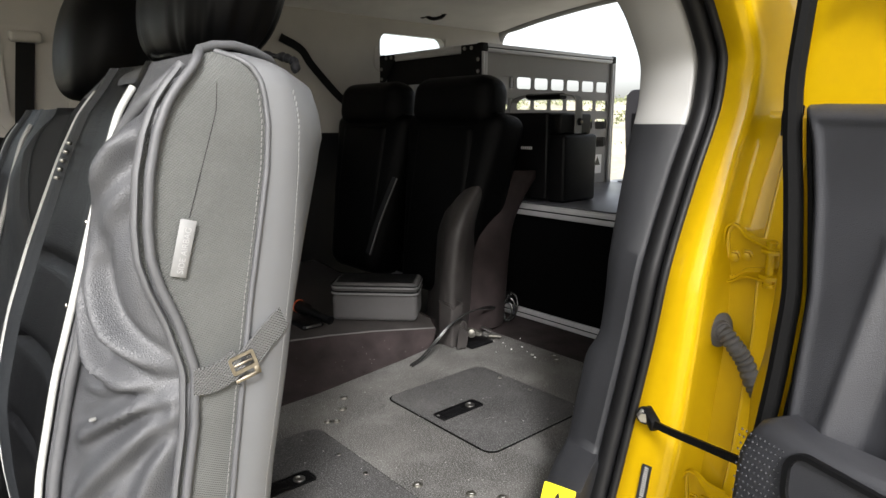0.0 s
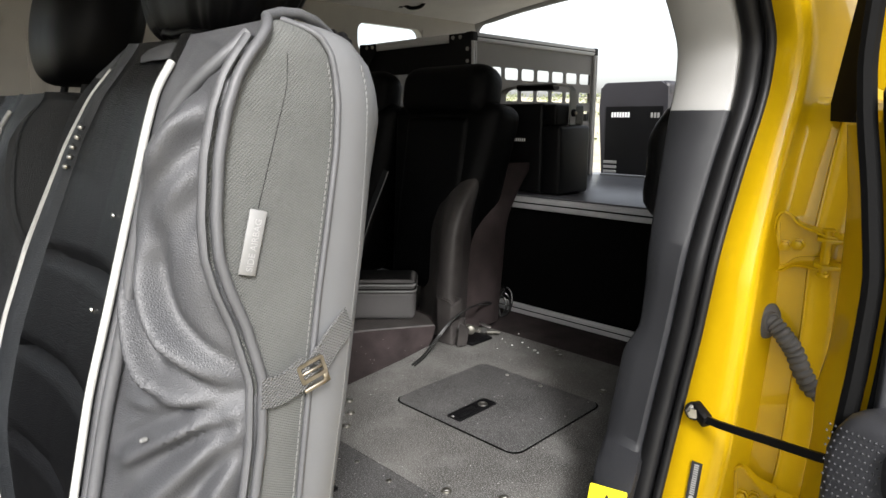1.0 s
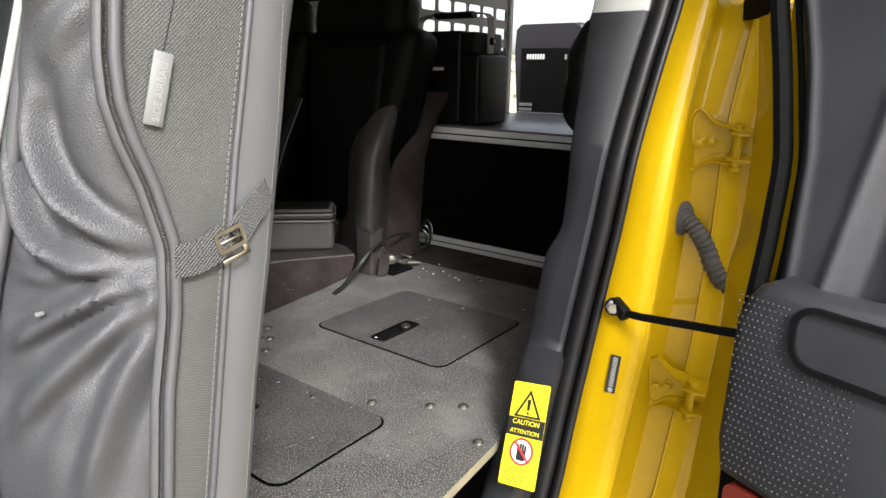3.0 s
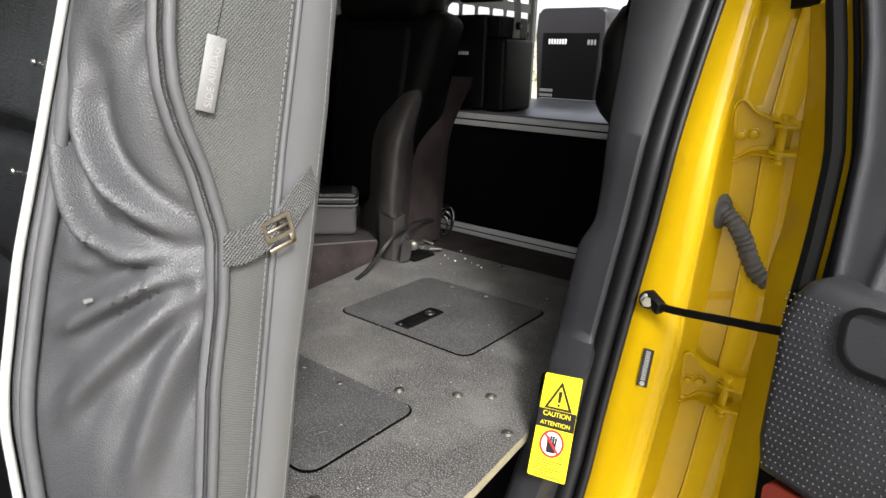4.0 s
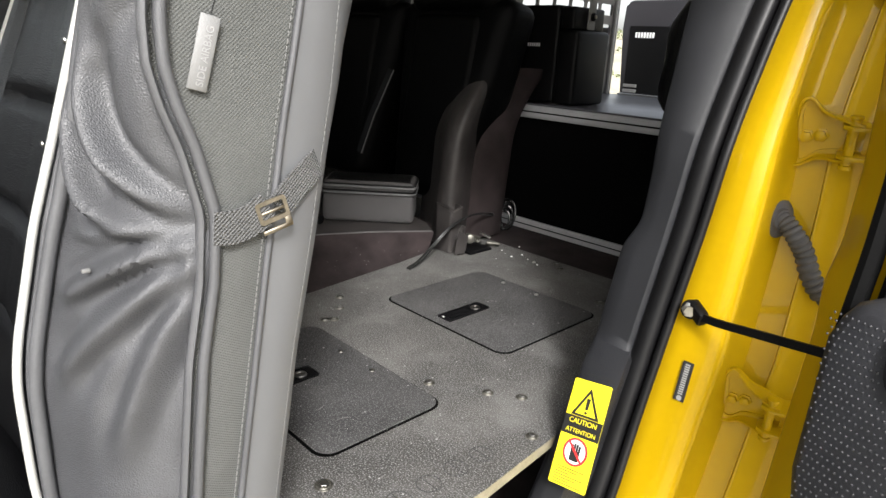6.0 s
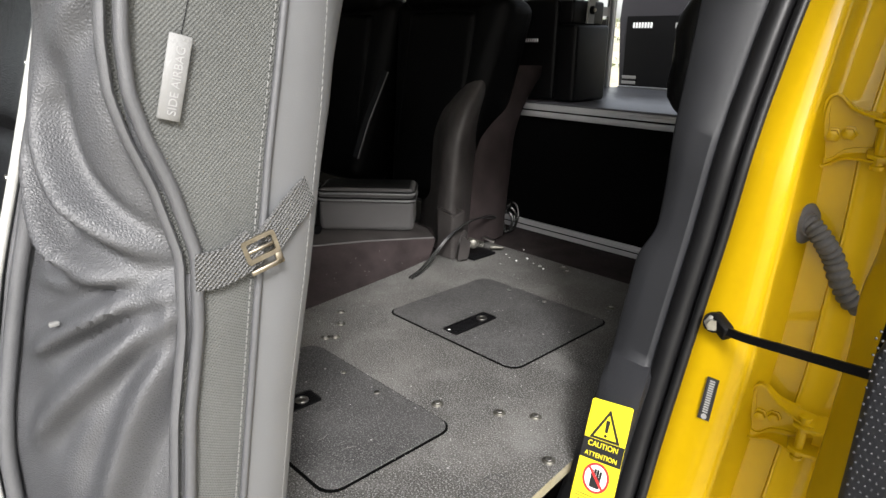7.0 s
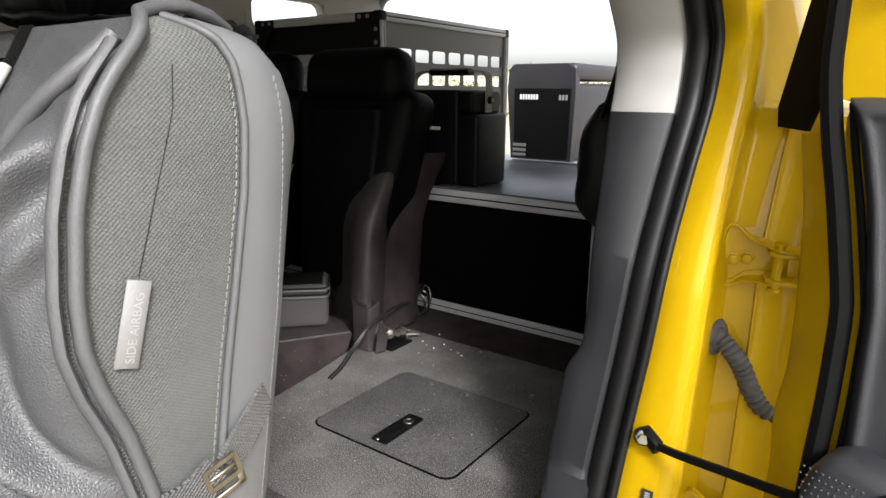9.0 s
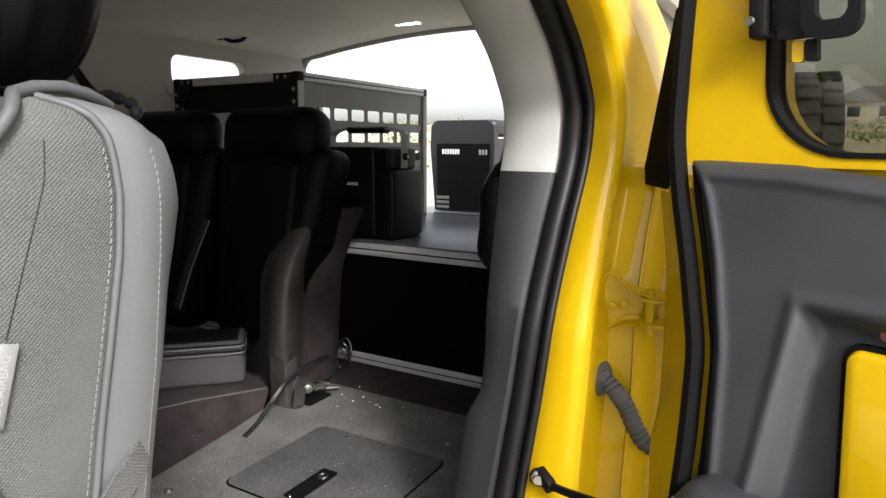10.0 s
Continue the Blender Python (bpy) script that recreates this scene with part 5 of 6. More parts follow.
for i, (cx, cy, r) in enumerate(((-1.262, 1.375, 0.040), (-1.275, 1.382, 0.030), (-1.268, 1.388, 0.046))):
    ring = [(cx + r * 0.55 * math.sin(t), cy + r * 0.3 * math.sin(t + 0.4 * i), 0.858 + r + r * math.cos(t)) for t in (2 * math.pi * k / 32 for k in range(33))]
    solid("cable_loop", tube(ring, 0.0040, 8), CABLEM, "black cable loop standing beside the drawer unit", "cable", group="loose cables")
solid("cable_plug", lathe([(0, 0), (0.007, 0), (0.007, 0.016), (0.005, 0.018), (0.005, 0.036), (0.003, 0.040), (0, 0.040)], (-1.185, 1.205, 0.862), (0.75, 0.66, -0.02), 12), STEEL_DARK, "dull metal cable plug", "plug")
crumbs = random.Random(5)
bm = bmesh.new()
for k in range(9):
    x, y, r = crumbs.gauss(-1.08, 0.07), crumbs.gauss(1.21, 0.03), crumbs.uniform(0.0012, 0.0030)
    m = Matrix.Translation((x, y, ZP + 0.5 * r)) @ Matrix.Rotation(crumbs.uniform(0, 3), 4, 'Z')
    box(-r, r, -r * 0.7, r * 0.7, -r * 0.5, r * 0.5, r * 0.3, 1, bm, m)
solid("debris", bm, WHITE, "pale crumbs and paint chips beside the seat anchor", "debris", "stuff", smooth=False)

# Belt and fittings on the far side.
belt = thing("seat_belt", (-2.27, 0.22, 1.2), "dark seat belt with its buckle tongue on the pale pillar", "seat belt", "seat belts")
part("webbing", ribbon([(-2.265, 0.228, 1.785), (-2.262, 0.205, 1.60), (-2.262, 0.192, 1.48), (-2.262, 0.19, 1.2)], (0, 1, 0), 0.026, 0.003), BLACKP, belt)
part("guide", box(-2.275, -2.245, 0.18, 0.27, 1.765, 1.80, 0.01, 3), INNER_PALE_LIT, belt, "pale plastic belt guide")
part("bezel", ring_prism(round_rect(0.13, 0.36, 1.49, 1.84, 0.04), round_rect(0.16, 0.33, 1.52, 1.81, 0.03), -2.29, -2.268, "x"), INNER_PALE_LIT, belt, "pale recessed bezel")
belt2 = thing("seat_belt", (-2.2, 1.05, 1.3), "black rear seat belt lying across the pale side trim", "seat belt", "seat belts")
part("webbing", ribbon(smooth_path([(-2.255, 1.09, 1.850), (-2.25, 1.175, 1.81), (-2.245, 1.22, 1.75), (-2.23, 1.31, 1.65), (-2.20, 1.40, 1.55), (-2.19, 1.43, 1.45)]), (0.1, 0.8, 0.5), 0.016, 0.004), BLACKP, belt2)
belt3 = thing("seat_belt", (-1.53, 1.0, 1.08), "black seat belt hanging over the rear seat back", "seat belt", "seat belts")
part("webbing", ribbon(smooth_path([(-1.52, 1.10, 1.34), (-1.55, 1.05, 1.20), (-1.57, 1.02, 1.09)]), (1, 0.3, 0), 0.012, 0.004), BLACKP, belt3)
part("edge", tube([(-1.505, 1.095, 1.34), (-1.535, 1.045, 1.20), (-1.555, 1.015, 1.09)], 0.0012, 5), STITCH, belt3)
hook = thing("coat_hook", (-2.17, 1.77, 1.96), "dark coat hook under the edge of the headliner", "hook")
part("base", lathe([(0, 0), (0.024, 0), (0.02, 0.012), (0.012, 0.02), (0, 0.02)], (-2.19, 1.765, 2.000), (1, 0, -0.5), 14), BLACKP, hook)
part("arm", tube(smooth_path([(-2.18, 1.765, 1.995), (-2.15, 1.785, 1.975), (-2.12, 1.815, 1.98), (-2.11, 1.835, 2.0)]), 0.008, 8), BLACKP, hook)
dome = thing("dome_lamp", (-1.545, 2.17, 2.04), "lit white dome lamp set in the grey headliner", "lamp")
part("bezel", prism(round_rect(-1.645, -1.445, 2.10, 2.24, 0.045), 2.052, 2.085), TRIM_PALE, dome)
part("lens", prism(round_rect(-1.630, -1.460, 2.115, 2.225, 0.035), 2.046, 2.053), GLASS, dome)
for k in range(5):
    part("led", box(-1.575 + 0.024 * k, -1.561 + 0.024 * k, 2.145, 2.170, 2.0445, 2.0485, 0.001), LAMP, dome, "lit white diode")
pouch = thing("hanging_pouch", (-0.57, 1.06, 1.28), "black padded pouch hanging behind the trim", "pouch")
rows = []
for i in range(17):
    a = math.pi * i / 16
    rows.append([(-0.553 + 0.060 * math.sin(a) * math.cos(t) + 0.012 * noise.noise(Vector((i * .3, k * .4, 2))), 1.05 + 0.08 * math.sin(a) * math.sin(t), 1.405 - 0.125 * math.cos(a)) for k, t in enumerate(2 * math.pi * k / 24 for k in range(25))])
part("body", sheet(rows), LEATHER_BLACK, pouch)
part("strap", ribbon([(-0.55, 1.0, 1.50), (-0.52, 0.98, 1.58), (-0.51, 0.98, 1.66)], (0, 1, 0), 0.012, 0.003), BLACKP, pouch)

# ---- door, hinges, strap and harness on the pillar ----
def hinge(at, lean):
    t = thing("door_hinge", at, "yellow painted steel door hinge bolted to the pillar", "hinge", "door hinges")
    m = Matrix.Translation(at) @ Matrix.Rotation(radians(9), 4, 'Z') @ Matrix.Rotation(radians(lean), 4, 'Y') @ Matrix.Rotation(radians(8), 4, 'X')
    # Local: x along the arm towards the door, y into the pillar, z up. A pressed plate with a lip that grows into two arms.
    half = [(0.066, 0.0235), (0.056, 0.025), (0.046, 0.0265), (0.034, 0.028), (0.024, 0.030), (0.016, 0.033), (0.009, 0.039), (0.003, 0.0445), (-0.004, 0.0475), (-0.011, 0.045), (-0.0150, 0.038), (-0.0165, 0.028)]
    rim = [Vector((u, 0, z)) for u, z in half] + [Vector((-0.0165, 0, z)) for z in (0.012, -0.004, -0.018)] + [Vector((u, 0, -z)) for u, z in reversed(half)]
    deep = lambda u: 0.009 + 0.024 * min(max((u - 0.003) / 0.045, 0.0), 1.0) ** 1.2
    rows = [[], [], [], [], []]
    for q in rim:
        c = Vector((max(min(q.x, 0.05), 0.012), 0, 0))
        d = (c - q).normalized()
        for row, (inn, out) in zip(rows, ((0.010, 0.0), (0.004, 0.0), (0.0012, 0.0012), (0.0, 0.004), (-0.001, deep(q.x)))):
            row.append(q + d * inn + Vector((0, -out, 0)))
    bm = thicken(sheet(rows), 0.0030)
    bm.transform(m)
    part("rim", bm, YELLOW, t, angle=60)
    plate = [(u * 0.97 + 0.0005, z * 0.93) for u, z in half if u < 0.05]
    bm = prism(plate + [(u, -z) for u, z in reversed(plate)], -0.0005, 0.006, "y")
    bm.transform(m)
    part("plate", bm, YELLOW, t)
    for sz in (-1, 1):
        out = [(0.040, -0.012), (0.043, -0.032), (0.054, -0.039), (0.100, -0.034), (0.130, -0.010), (0.075, 0.004)]
        bm = prism(out, sz * 0.0195 - 0.0026, sz * 0.0195 + 0.0026, "z", 0.001)
        bm.transform(m)
        part("knuckle", bm, YELLOW, t)
    bm = prism([(0.068, 0.0168), (0.130, 0.0168), (0.130, -0.0168), (0.068, -0.0168)], -0.014, -0.008, "y")
    bm.transform(m)
    part("leaf", bm, YELLOW, t)
    bm = lathe([(0.0, -0.036), (0.0075, -0.036), (0.008, -0.031), (0.0062, -0.030), (0.0062, 0.030), (0.008, 0.031), (0.0075, 0.034), (0, 0.035)], (0.055, -0.027, 0), (0, 0, 1), 14)
    bm.transform(m)
    part("pin", bm, YELLOW, t)
    for bx, bz in ((0.000, -0.006), (0.017, -0.002)):
        bm = lathe([(0.0, 0), (0.0100, 0), (0.0100, 0.0015), (0.0072, 0.0025), (0.0072, 0.0080), (0.0045, 0.0092), (0, 0.0092)], (bx, -0.0005, bz), (0, -1, 0), 6)
        bm.transform(m)
        part("bolt", bm, YELLOW, t)


hinge((-0.268, 0.812, 1.325), 2)
hinge((-0.272, 0.750, 0.940), 2)

boot = thing("wiring_boot", (-0.285, 0.80, 1.19), "grey corrugated rubber wiring boot between pillar and door", "wiring boot")
bp = smooth_path([(-0.282, 0.803, 1.202), (-0.267, 0.797, 1.200), (-0.251, 0.797, 1.184), (-0.238, 0.808, 1.160), (-0.224, 0.812, 1.128), (-0.207, 0.818, 1.104), (-0.180, 0.830, 1.090)], 26)
BOOTM = material("weathered_grey_rubber", (0.055, 0.053, 0.052), 0.7, vary=0.25, bump=0.3)
part("bellows", tube(bp, lambda t: 0.0098 + 0.0034 * abs(math.sin(t * math.pi * 19)) ** 0.7 + 0.0020 * t, 18), BOOTM, boot)
part("flange", lathe([(0.0, 0), (0.028, 0), (0.030, 0.004), (0.026, 0.009), (0.017, 0.013), (0.015, 0.018), (0, 0.018)], (-0.284, 0.803, 1.201), (0.88, -0.47, 0.05), 24), BOOTM, boot, "flared rubber flange")

stay = thing("check_strap", (-0.334, 0.70, 1.06), "black door check strap bolted to the yellow pillar", "check strap")
part("bar", ribbon(smooth_path([(-0.325, 0.697, 1.064), (-0.29, 0.682, 1.068), (-0.22, 0.648, 1.085), (-0.133, 0.607, 1.106), (-0.08, 0.60, 1.115)]), (0, 0.1, 1), 0.0055, 0.005), BLACKP, stay)
part("clevis", box(-0.014, 0.022, -0.010, 0.006, -0.011, 0.011, 0.004, 2, m=facing((-0.325, 0.699, 1.064), (0.2, -0.3, 0.95), (-0.5, -0.8, 0))), BLACKP, stay, "black stamped clevis")
part("bolt", lathe([(0.0, 0), (0.012, 0), (0.012, 0.003), (0.008, 0.004), (0.008, 0.010), (0, 0.010)], (-0.338, 0.703, 1.066), (0.35, -0.94, 0.0), 6), STEEL, stay)
part("washer", lathe([(0.0, 0), (0.015, 0), (0.015, 0.003), (0, 0.003)], (-0.338, 0.706, 1.066), (0.35, -0.94, 0.0), 16), BLACKP, stay)

# Identification strip; its characters become plain bars.
strip = thing("identification_label", (-0.321, 0.690, 0.96), "narrow black label strip with pale markings on the yellow pillar", "label")
m = facing((-0.322, 0.6855, 0.962), (0.03, -0.97, 0.24), (0.0, 0.27, 0.96))
bm = box(-0.008, 0.008, -0.030, 0.030, -0.0004, 0.0004)
bm.transform(m)
part("strip", bm, DECAL_BLACK, strip, smooth=False)
bm = bmesh.new()
for k in range(14):
    box(-0.0035, 0.0035, -0.020 + 0.0034 * k, -0.0178 + 0.0034 * k, 0.0004, 0.0007, bm=bm)
merge(bm, lathe([(0.0, 0), (0.004, 0), (0.004, 0.0003), (0, 0.0003)], (0, -0.0255, 0.0004), sides=12))
bm.transform(m)
part("markings", bm, TRIM_PALE, strip, "pale bars", smooth=False)

# Warning decal on the lower trim.
warn = thing("caution_decal", (-0.43, 0.57, 0.88), "yellow caution decal with a struck-out palm sign on the charcoal trim", "decal")
DA, DB, DC = Vector((-0.446, 0.597, 0.946)), Vector((-0.382, 0.597, 0.955)), Vector((-0.425, 0.522, 0.812))
dz = (DA - DC).normalized()
dn = (DB - DA).cross(DC - DA).normalized()
dn = dn if dn.y < 0 else -dn
m = facing((DA + DB) / 2 + (DC - DA) / 2 + dn * 0.003, dn, dz) @ Matrix.Scale(1.4, 4)
W, L = 0.0225, (DA - DC).length / 2.8


def decal_flat(name, bm, mat, lift, label=""):
    bm.transform(m @ Matrix.Translation((0, 0, lift)))
    return part(name, bm, mat, warn, label, smooth=False)


decal_flat("base", prism(round_rect(-W, W, -L, L, 0.002), -0.0004, 0.0), DECAL_YELLOW, 0.0)
tri_o = [(-0.017, L - 0.038), (0.017, L - 0.038), (0.0, L - 0.007)]
tri_i = [(-0.0125, L - 0.0355), (0.0125, L - 0.0355), (0.0, L - 0.0125)]
decal_flat("triangle", ring_prism(tri_o, tri_i, 0.0, 0.0004), DECAL_BLACK, 0.0)
bm = prism([(-0.0016, L - 0.030), (0.0016, L - 0.030), (0.0022, L - 0.018), (-0.0022, L - 0.018)], 0, 0.0004)
merge(bm, prism(round_rect(-0.0016, 0.0016, L - 0.0345, L - 0.0315, 0.0014), 0, 0.0004))
decal_flat("exclamation", bm, DECAL_BLACK, 0.0)
decal_flat("band", prism(round_rect(-W, W, L - 0.0585, L - 0.0385, 0.0005), 0, 0.0003), DECAL_BLACK, 0.0)
letters("CAUTION", 0.0074, m @ Matrix.Translation((0, L - 0.0435, 0.0004)), DECAL_YELLOW, warn, depth=0.0001)
letters("ATTENTION", 0.0064, m @ Matrix.Translation((0, L - 0.0535, 0.0004)), DECAL_YELLOW, warn, depth=0.0001)
cy = L - 0.0740
circ = lambda r: [(r * math.cos(2 * math.pi * k / 28), cy + r * math.sin(2 * math.pi * k / 28)) for k in range(28)]
decal_flat("disc", prism(circ(0.0138), 0, 0.0003), WHITE, 0.0)
decal_flat("ring", ring_prism(circ(0.0145), circ(0.0122), 0, 0.0007), DECAL_RED, 0.0)
palm = prism(round_rect(-0.0055, 0.0055, cy - 0.0095, cy + 0.001, 0.002), 0.0003, 0.0006)
for k in range(4):
    merge(palm, prism(round_rect(-0.0058 + 0.003 * k, -0.0034 + 0.003 * k, cy, cy + 0.009 - abs(k - 1.5) * 0.0012, 0.001), 0.0003, 0.0006))
decal_flat("palm_sign", palm, DECAL_BLACK, 0.0)
sl = box(-0.0128, 0.0128, -0.0012, 0.0012, 0.0006, 0.0009)
sl.transform(Matrix.Translation((0, cy, 0)) @ Matrix.Rotation(radians(-45), 4, 'Z'))
decal_flat("slash", sl, DECAL_RED, 0.0)
bm = bmesh.new()
for k in range(7):
    wd = 0.017 - 0.004 * (k % 3)
    box(-0.018, -0.018 + 2 * wd, cy - 0.0185 - 0.0027 * k, cy - 0.0176 - 0.0027 * k, 0.0, 0.0003, bm=bm)
decal_flat("small_print", bm, DECAL_BLACK, 0.0, "lines of small unreadable print")

# Rear door, swung open.
ED, DD = Vector((-0.118, 0.655, 1.35)), Vector((0.94, -0.34, 0)).normalized()
DN = Vector((-DD.y, DD.x, 0)) * -1
DN = DN if DN.y < 0 else -DN
LV = Vector((-0.08, 0.25, 1.0))


def on_door(u, z, h=0.0):
    """A place on the open door: u along it from the hinge edge, h proud of its lining."""
    return ED + LV * (z - 1.35) + DD * u + DN * h


def door_prism(outline, h0, h1, r=0.0):
    bm = prism(outline, h0, h1, "z", r)
    for v in bm.verts:
        v.co = on_door(v.co.x, v.co.y, v.co.z)
    return bm


def door_ring(outer, inner, h0, h1):
    bm = ring_prism(outer, inner, h0, h1)
    for v in bm.verts:
        v.co = on_door(v.co.x, v.co.y, v.co.z)
    return bm


door = thing("rear_door", on_door(0.1, 0.75), "open yellow rear door with charcoal moulded lining and a tinted window", "car door")
WO = round_rect(0.064, 0.50, 1.546, 1.80, 0.085, 8)
part("skin", door_prism(round_rect(-0.030, 0.57, 0.70, 1.535, 0.02, 4), -0.10, -0.020), YELLOW, door, "glossy yellow painted door shell")
part("window_surround", door_ring(round_rect(-0.040, 0.57, 1.5355, 1.86, 0.02, 8), WO, -0.09, -0.010), YELLOW, door, "glossy yellow window frame", angle=50)
part("window_seal", door_ring(WO, round_rect(0.070, 0.494, 1.552, 1.794, 0.079, 8), -0.05, -0.008), SEAL_MATT, door, "black rubber window seal")
pane = part("pane", door_prism(round_rect(0.068, 0.496, 1.550, 1.796, 0.080, 8), -0.034, -0.030), TINT, door, "grey tinted glass")
pane.visible_shadow = False
seal_u = curve([(0.72, -0.030), (1.00, -0.031), (1.12, -0.029), (1.22, -0.016), (1.32, -0.008), (1.43, -0.022), (1.50, -0.034), (1.57, -0.041), (1.66, -0.036), (1.86, -0.022)])
part("edge_seal", tube([on_door(seal_u(z), z, 0.002) for z in np.linspace(0.72, 1.86, 50)], 0.0115, 8), SEAL_MATT, door, "black rubber edge seal")
part("lining_gasket", tube([on_door(seal_u(z) + 0.021, z, -0.002) for z in np.linspace(1.00, 1.535, 36)], 0.0040, 8), SEAL_MATT, door, "thin black gasket")
edge_u = curve([(0.74, -0.006), (1.10, -0.004), (1.22, 0.004), (1.33, 0.011), (1.43, 0.004), (1.50, -0.008), (1.545, -0.024)])
top_z = lambda u: float(np.interp(u, [-0.03, 0.0, 0.10, 0.20, 0.55], [1.540, 1.541, 1.538, 1.526, 1.49]))


def lining_height(u, z, edge):
    """The moulded face: rounded rims and the sunken pull pocket."""
    left = float(np.interp(z, [1.10, 1.165, 1.388], [0.036, 0.052, 0.106]))
    d = min(u - left, 1.397 - 0.02 * max(0.0, u - 0.11) - z)
    k = min(max(d / 0.030, 0.0), 1.0)
    h = 0.012 - 0.026 * k * k * (3 - 2 * k) + 0.0035 * math.exp(-(d / 0.007) ** 2)
    return h - 0.020 * math.exp(-max(edge, 0.0) / 0.0045) + 0.004 * math.exp(-((edge - 0.016) / 0.006) ** 2)


rows = []
for i in range(111):
    row = []
    for j in range(91):
        z = 0.76 + (1.541 - 0.76) * (1 - (1 - i / 110) ** 1.25)
        u0 = edge_u(z)
        u = u0 + (0.55 - u0) * (j / 90) ** 1.35
        zz = min(z, top_z(u) - 0.0004 * (110 - i))
        row.append(on_door(u, zz, lining_height(u, zz, min(u - u0, (top_z(u) - zz) * 1.0))))
    rows.append(row)
part("lining", sheet(rows), LINING, door, "charcoal grained plastic door lining", angle=60)
part("colour_insert", door_prism([(u - 0.05 * (1.357 - z), z) for u, z in round_rect(0.152, 0.36, 1.16, 1.357, 0.014)], -0.0125, 0.006, 0.006), YELLOW, door, "yellow insert panel")
part("insert_gasket", door_ring([(u - 0.05 * (1.357 - z), z) for u, z in round_rect(0.147, 0.37, 1.155, 1.362, 0.018)], [(u - 0.05 * (1.357 - z), z) for u, z in round_rect(0.153, 0.365, 1.159, 1.356, 0.014)], -0.0135, -0.004), SEAL_MATT, door, "black gap round the insert")
part("reflector", door_prism(round_rect(0.180, 0.35, 1.370, 1.380, 0.004), -0.0125, -0.004), AMBER, door, "dull red reflector strip")
# Dimpled lower pad with its pocket rim.
ARM = [(-0.019, 1.143), (-0.010, 1.165), (0.004, 1.184), (0.026, 1.195), (0.060, 1.188), (0.36, 1.205), (0.36, 0.935), (-0.020, 0.962), (-0.027, 1.00)]
pad = part("lower_pad", door_prism(ARM, 0.0132, 0.052, 0.014), LINING, door, "charcoal dimpled lower door pad", angle=50)
bm = bmesh.new()
for i in range(22):
    for j in range(26):
        u, z = -0.014 + 0.0062 * i + 0.0031 * (j % 2), 0.975 + 0.0078 * j
        if z < 1.178 and not (u > 0.045 and z > 1.108):
            c = on_door(u, z, 0.0522)
            mm = facing(c, DN)
            vs = [bm.verts.new(mm @ Vector((0.0016 * math.cos(t), 0.0016 * math.sin(t), 0.0))) for t in (2 * math.pi * k / 6 for k in range(6))]
            tip = bm.verts.new(mm @ Vector((0, 0, 0.0013)))
            for k in range(6):
                bm.faces.new((vs[k], vs[(k + 1) % 6], tip))
tagged(part("dimples", bm, LINING, pad), kind="stuff")
part("pocket_rim", door_ring(round_rect(0.050, 0.355, 1.112, 1.180, 0.026, 6), round_rect(0.057, 0.350, 1.118, 1.175, 0.021, 6), 0.050, 0.058), BLACKP, door, "smooth black pocket rim")
part("pocket", door_prism(round_rect(0.057, 0.350, 1.118, 1.175, 0.021, 6), 0.0515, 0.0535), LINING, door, "shallow arm pocket")
# Dull red strip paints in the orange reflection below the pad.
part("pad_underside", door_prism(round_rect(-0.010, 0.355, 0.925, 0.955, 0.01), 0.012, 0.049), AMBER, door, "dull red strip for an orange reflection under the pad")
# Latch housing over the window.
lat = part("latch_housing", door_prism(round_rect(0.056, 0.076, 1.680, 1.82, 0.004), 0.0, 0.022, 0.003), BLACKP, door, "black latch housing")
part("latch_plate", door_prism(round_rect(0.078, 0.118, 1.686, 1.82, 0.004), 0.002, 0.014, 0.003), BLACKP, door)
part("latch_handle", door_ring(round_rect(0.112, 0.170, 1.672, 1.84, 0.020, 6), round_rect(0.126, 0.158, 1.690, 1.83, 0.014, 6), 0.006, 0.020), BLACKP, door, "black window latch handle")
part("latch_foot", door_prism(round_rect(0.086, 0.150, 1.676, 1.692, 0.004), 0.004, 0.016), BLACKP, door)
part("latch_tab", door_prism(round_rect(0.100, 0.112, 1.650, 1.674, 0.003), 0.0, 0.010), YELLOW, door)
part("latch_tab", door_prism(round_rect(0.114, 0.126, 1.650, 1.674, 0.003), 0.0, 0.012), BLACKP, door)
part("latch_screw", lathe([(0, 0), (0.006, 0), (0.005, 0.003), (0, 0.003)], on_door(0.058, 1.70, 0.022), DN, 10), STEEL, door)
# Yellow flange of the door beside the hinges.
flange_x = curve([(0.70, -0.172), (1.10, -0.170), (1.16, -0.176), (1.21, -0.169), (1.30, -0.172), (1.40, -0.180), (1.50, -0.198), (1.62, -0.215)])
rows = []
for z in np.linspace(0.72, 1.496, 60):
    a, b = Vector((flange_x(z), 0.745 + 0.25 * (z - 1.35), z)), on_door(seal_u(z) - 0.004, z, -0.004)
    rows.append([a + Vector((-0.003, 0.05, 0)), a + Vector((-0.002, 0.006, 0)), a + (b - a) * 0.04, a + (b - a) * 0.5 + Vector((0.002, -0.003, 0)), b])
part("hinge_flange", thicken(sheet(rows), 0.003), YELLOW, door, "glossy yellow door edge")
# Black corner flap between pillar and door.
flap = [(-0.252, 0.885, 1.500), (-0.200, 0.800, 1.498), (-0.190, 0.79, 1.53), (-0.182, 0.78, 1.75), (-0.20, 0.80, 1.74)]
bm = bmesh.new()
bm.faces.new([bm.verts.new(p) for p in flap])
solid("corner_flap", thicken(bm, 0.006), SEAL_MATT, "black rubber flap in the corner of the door frame", "flap")

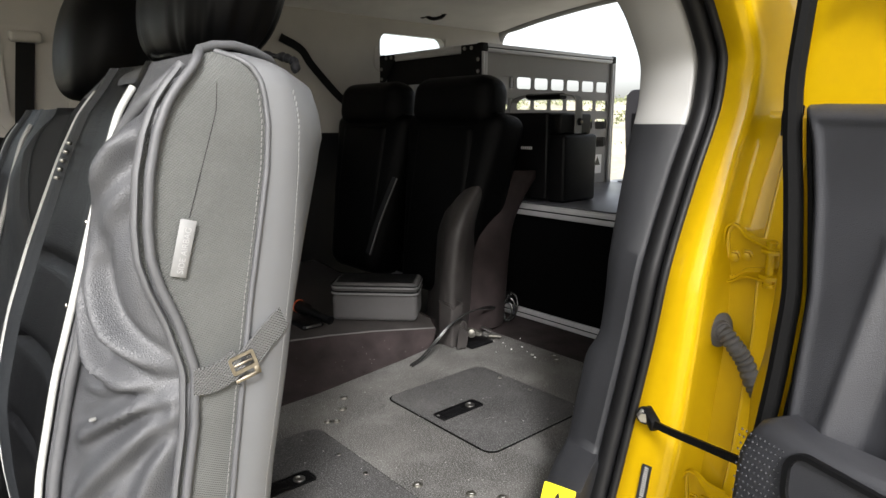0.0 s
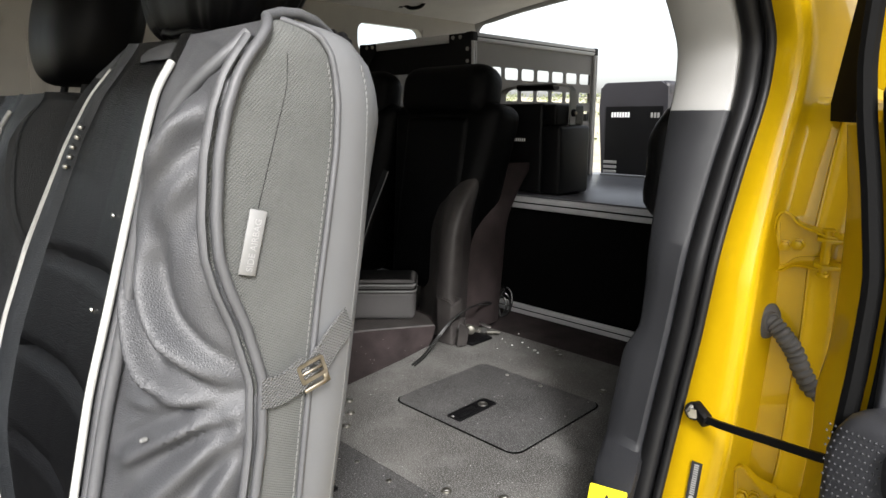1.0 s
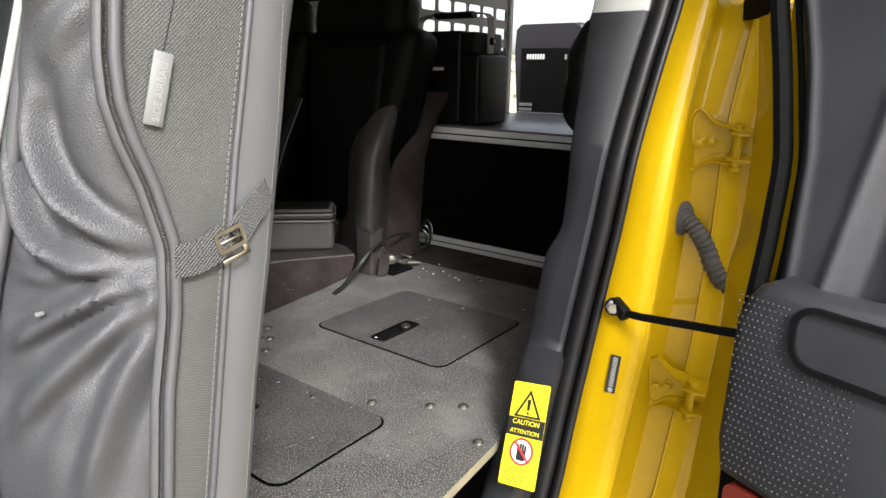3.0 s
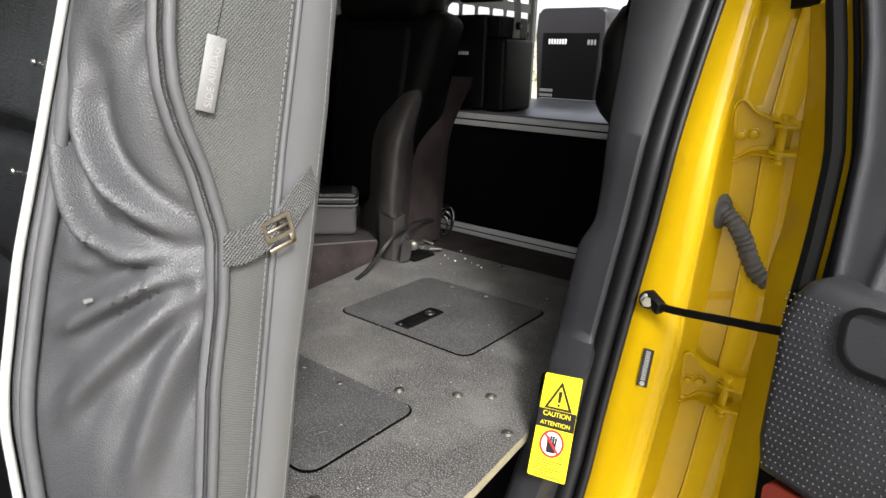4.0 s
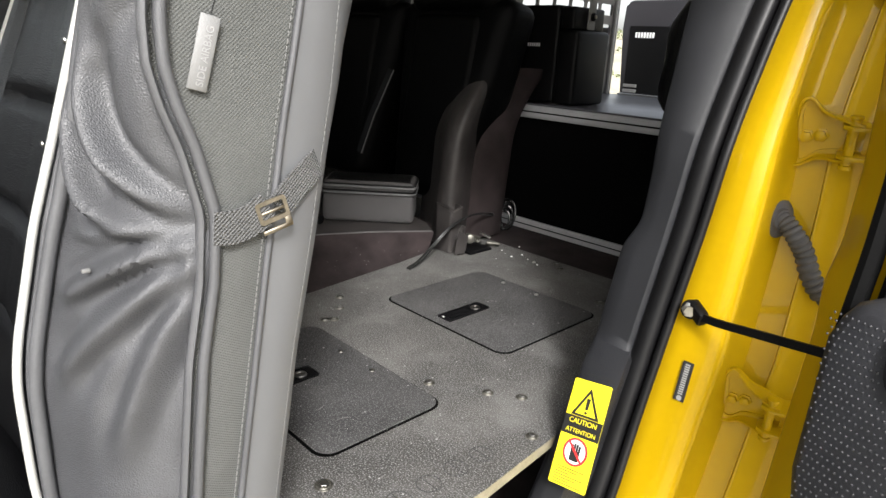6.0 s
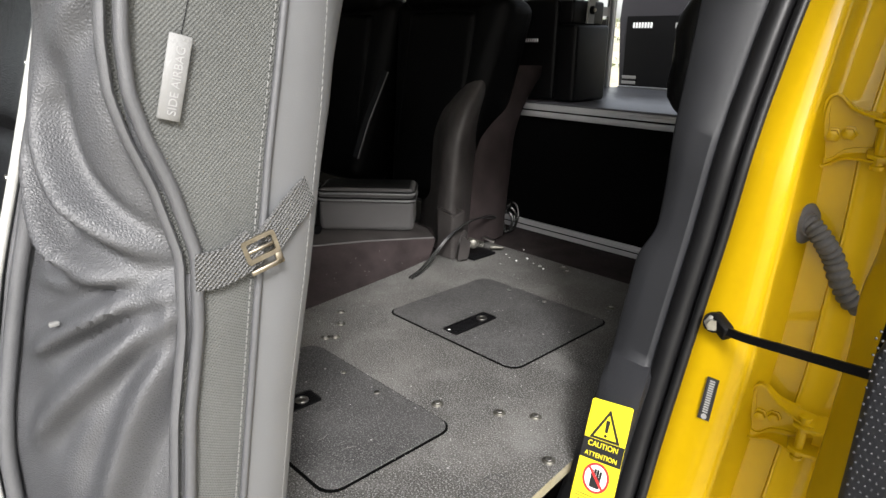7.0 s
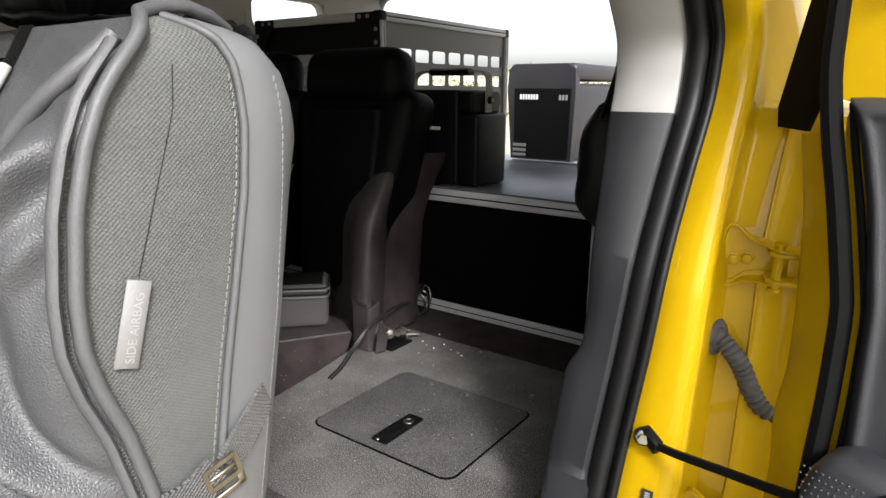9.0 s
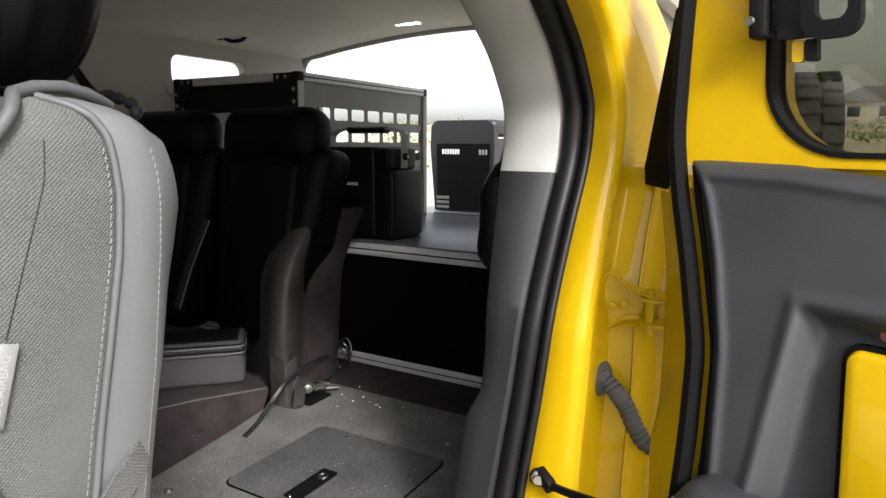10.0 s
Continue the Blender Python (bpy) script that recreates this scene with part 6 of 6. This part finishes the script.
# Spare wheel on the swung-back tailgate, seen through the tinted window.
gate = thing("tailgate", (0.1, 2.95, 0.9), "yellow tailgate swung back with a spare wheel", "tailgate")
part("panel", box(-0.22, -0.10, 2.45, 3.45, 0.85, 1.45, 0.02), YELLOW, gate)
wheel = thing("spare_wheel", (0.08, 2.95, 1.45), "black knobbly spare tyre carried on the tailgate", "wheel")
bm = lathe([(0.22, -0.07), (0.33, -0.085), (0.365, -0.075), (0.372, -0.04), (0.372, 0.04), (0.365, 0.075), (0.33, 0.085), (0.22, 0.07)], (-0.045, 2.95, 1.47), (1, 0.1, 0), 64)
for k in range(30):
    a = 2 * math.pi * k / 30
    for s in (-0.055, 0.055):
        mm = Matrix.Translation((-0.045, 2.95, 1.47)) @ Vector((1, 0.1, 0)).normalized().to_track_quat("Z", "Y").to_matrix().to_4x4() @ Matrix.Rotation(a + (0.1 if s > 0 else 0), 4, 'Z') @ Matrix.Translation((0.376, 0, s * 0.75))
        box(-0.012, 0.012, -0.024, 0.024, -0.036, 0.036, 0.004, 1, bm, mm)
tyre = part("tyre", bm, TYRE, wheel)
part("rim", lathe([(0.0, -0.02), (0.2, -0.02), (0.222, -0.08), (0.222, 0.08), (0.2, 0.02), (0, 0.02)], (-0.045, 2.95, 1.47), (1, 0.1, 0), 32), ALU, wheel)
post = solid("rear_window_post", tube([(-0.185, 2.2, 1.95), (-0.10, 2.2, 1.45)], 0.032, 10), TRIM_PALE, "pale grey rear body post seen through the tinted glass", "post", "structure")

# Scuffs rubbed into the deck coating.
scuff = random.Random(33)
SCUFFM = material("rubbed_pale_scuff", (0.16, 0.155, 0.15), 0.9, vary=0.4, bump=0.4, fine=700, spec=0.2)
bm = bmesh.new()
for k in range(46):
    x, y = (scuff.uniform(-1.0, -0.50), scuff.uniform(0.22, 0.70)) if k < 30 else (scuff.uniform(-1.1, -0.62), scuff.uniform(0.72, 1.18))
    z = ZP + 0.0031 if (-1.04 < x < -0.69 and 0.718 < y < 1.02) or (-1.01 < x < -0.64 and 0.275 < y < 0.49) else ZP + 0.0003
    a, n, r = scuff.uniform(0, 6.28), scuff.uniform(0.006, 0.026), scuff.uniform(0.0003, 0.0008)
    bend = scuff.uniform(-0.6, 0.6)
    tube([(x + n * t * math.cos(a + bend * t), y + n * t * math.sin(a + bend * t), z) for t in (0, 0.3, 0.65, 1.0)], lambda q, r=r: r * (1 - 0.7 * abs(2 * q - 1)), 4, bm, flat=0.3)
solid("scuffs", bm, SCUFFM, "short pale scuffs and scratches on the dark platform", "scuffs", "stuff", smooth=False, at=(-0.8, 0.6, ZP))

# Grit and lint on the deck.
grit = random.Random(21)
bm = bmesh.new()
for k in range(240):
    x, y = grit.uniform(-1.15, -0.50), grit.uniform(0.22, 1.25)
    a, r = grit.uniform(0, 6.28), grit.uniform(0.0007, 0.0022)
    z = ZP + 0.0031 if (-1.04 < x < -0.69 and 0.738 < y < 1.03) or (-1.02 < x < -0.632 and 0.268 < y < 0.50) else ZP + 0.0002
    base = [bm.verts.new((x + r * math.cos(a + j * 1.6) * grit.uniform(0.5, 1.4), y + r * math.sin(a + j * 1.6) * grit.uniform(0.5, 1.4), z)) for j in range(4)]
    tip = bm.verts.new((x, y, z + r * 0.6))
    for j in range(4):
        bm.faces.new((base[j], base[(j + 1) % 4], tip))
solid("grit", bm, TRIM_PALE, "pale grit and lint scattered on the dark platform", "grit", "stuff", smooth=False, at=(-0.8, 0.7, ZP))
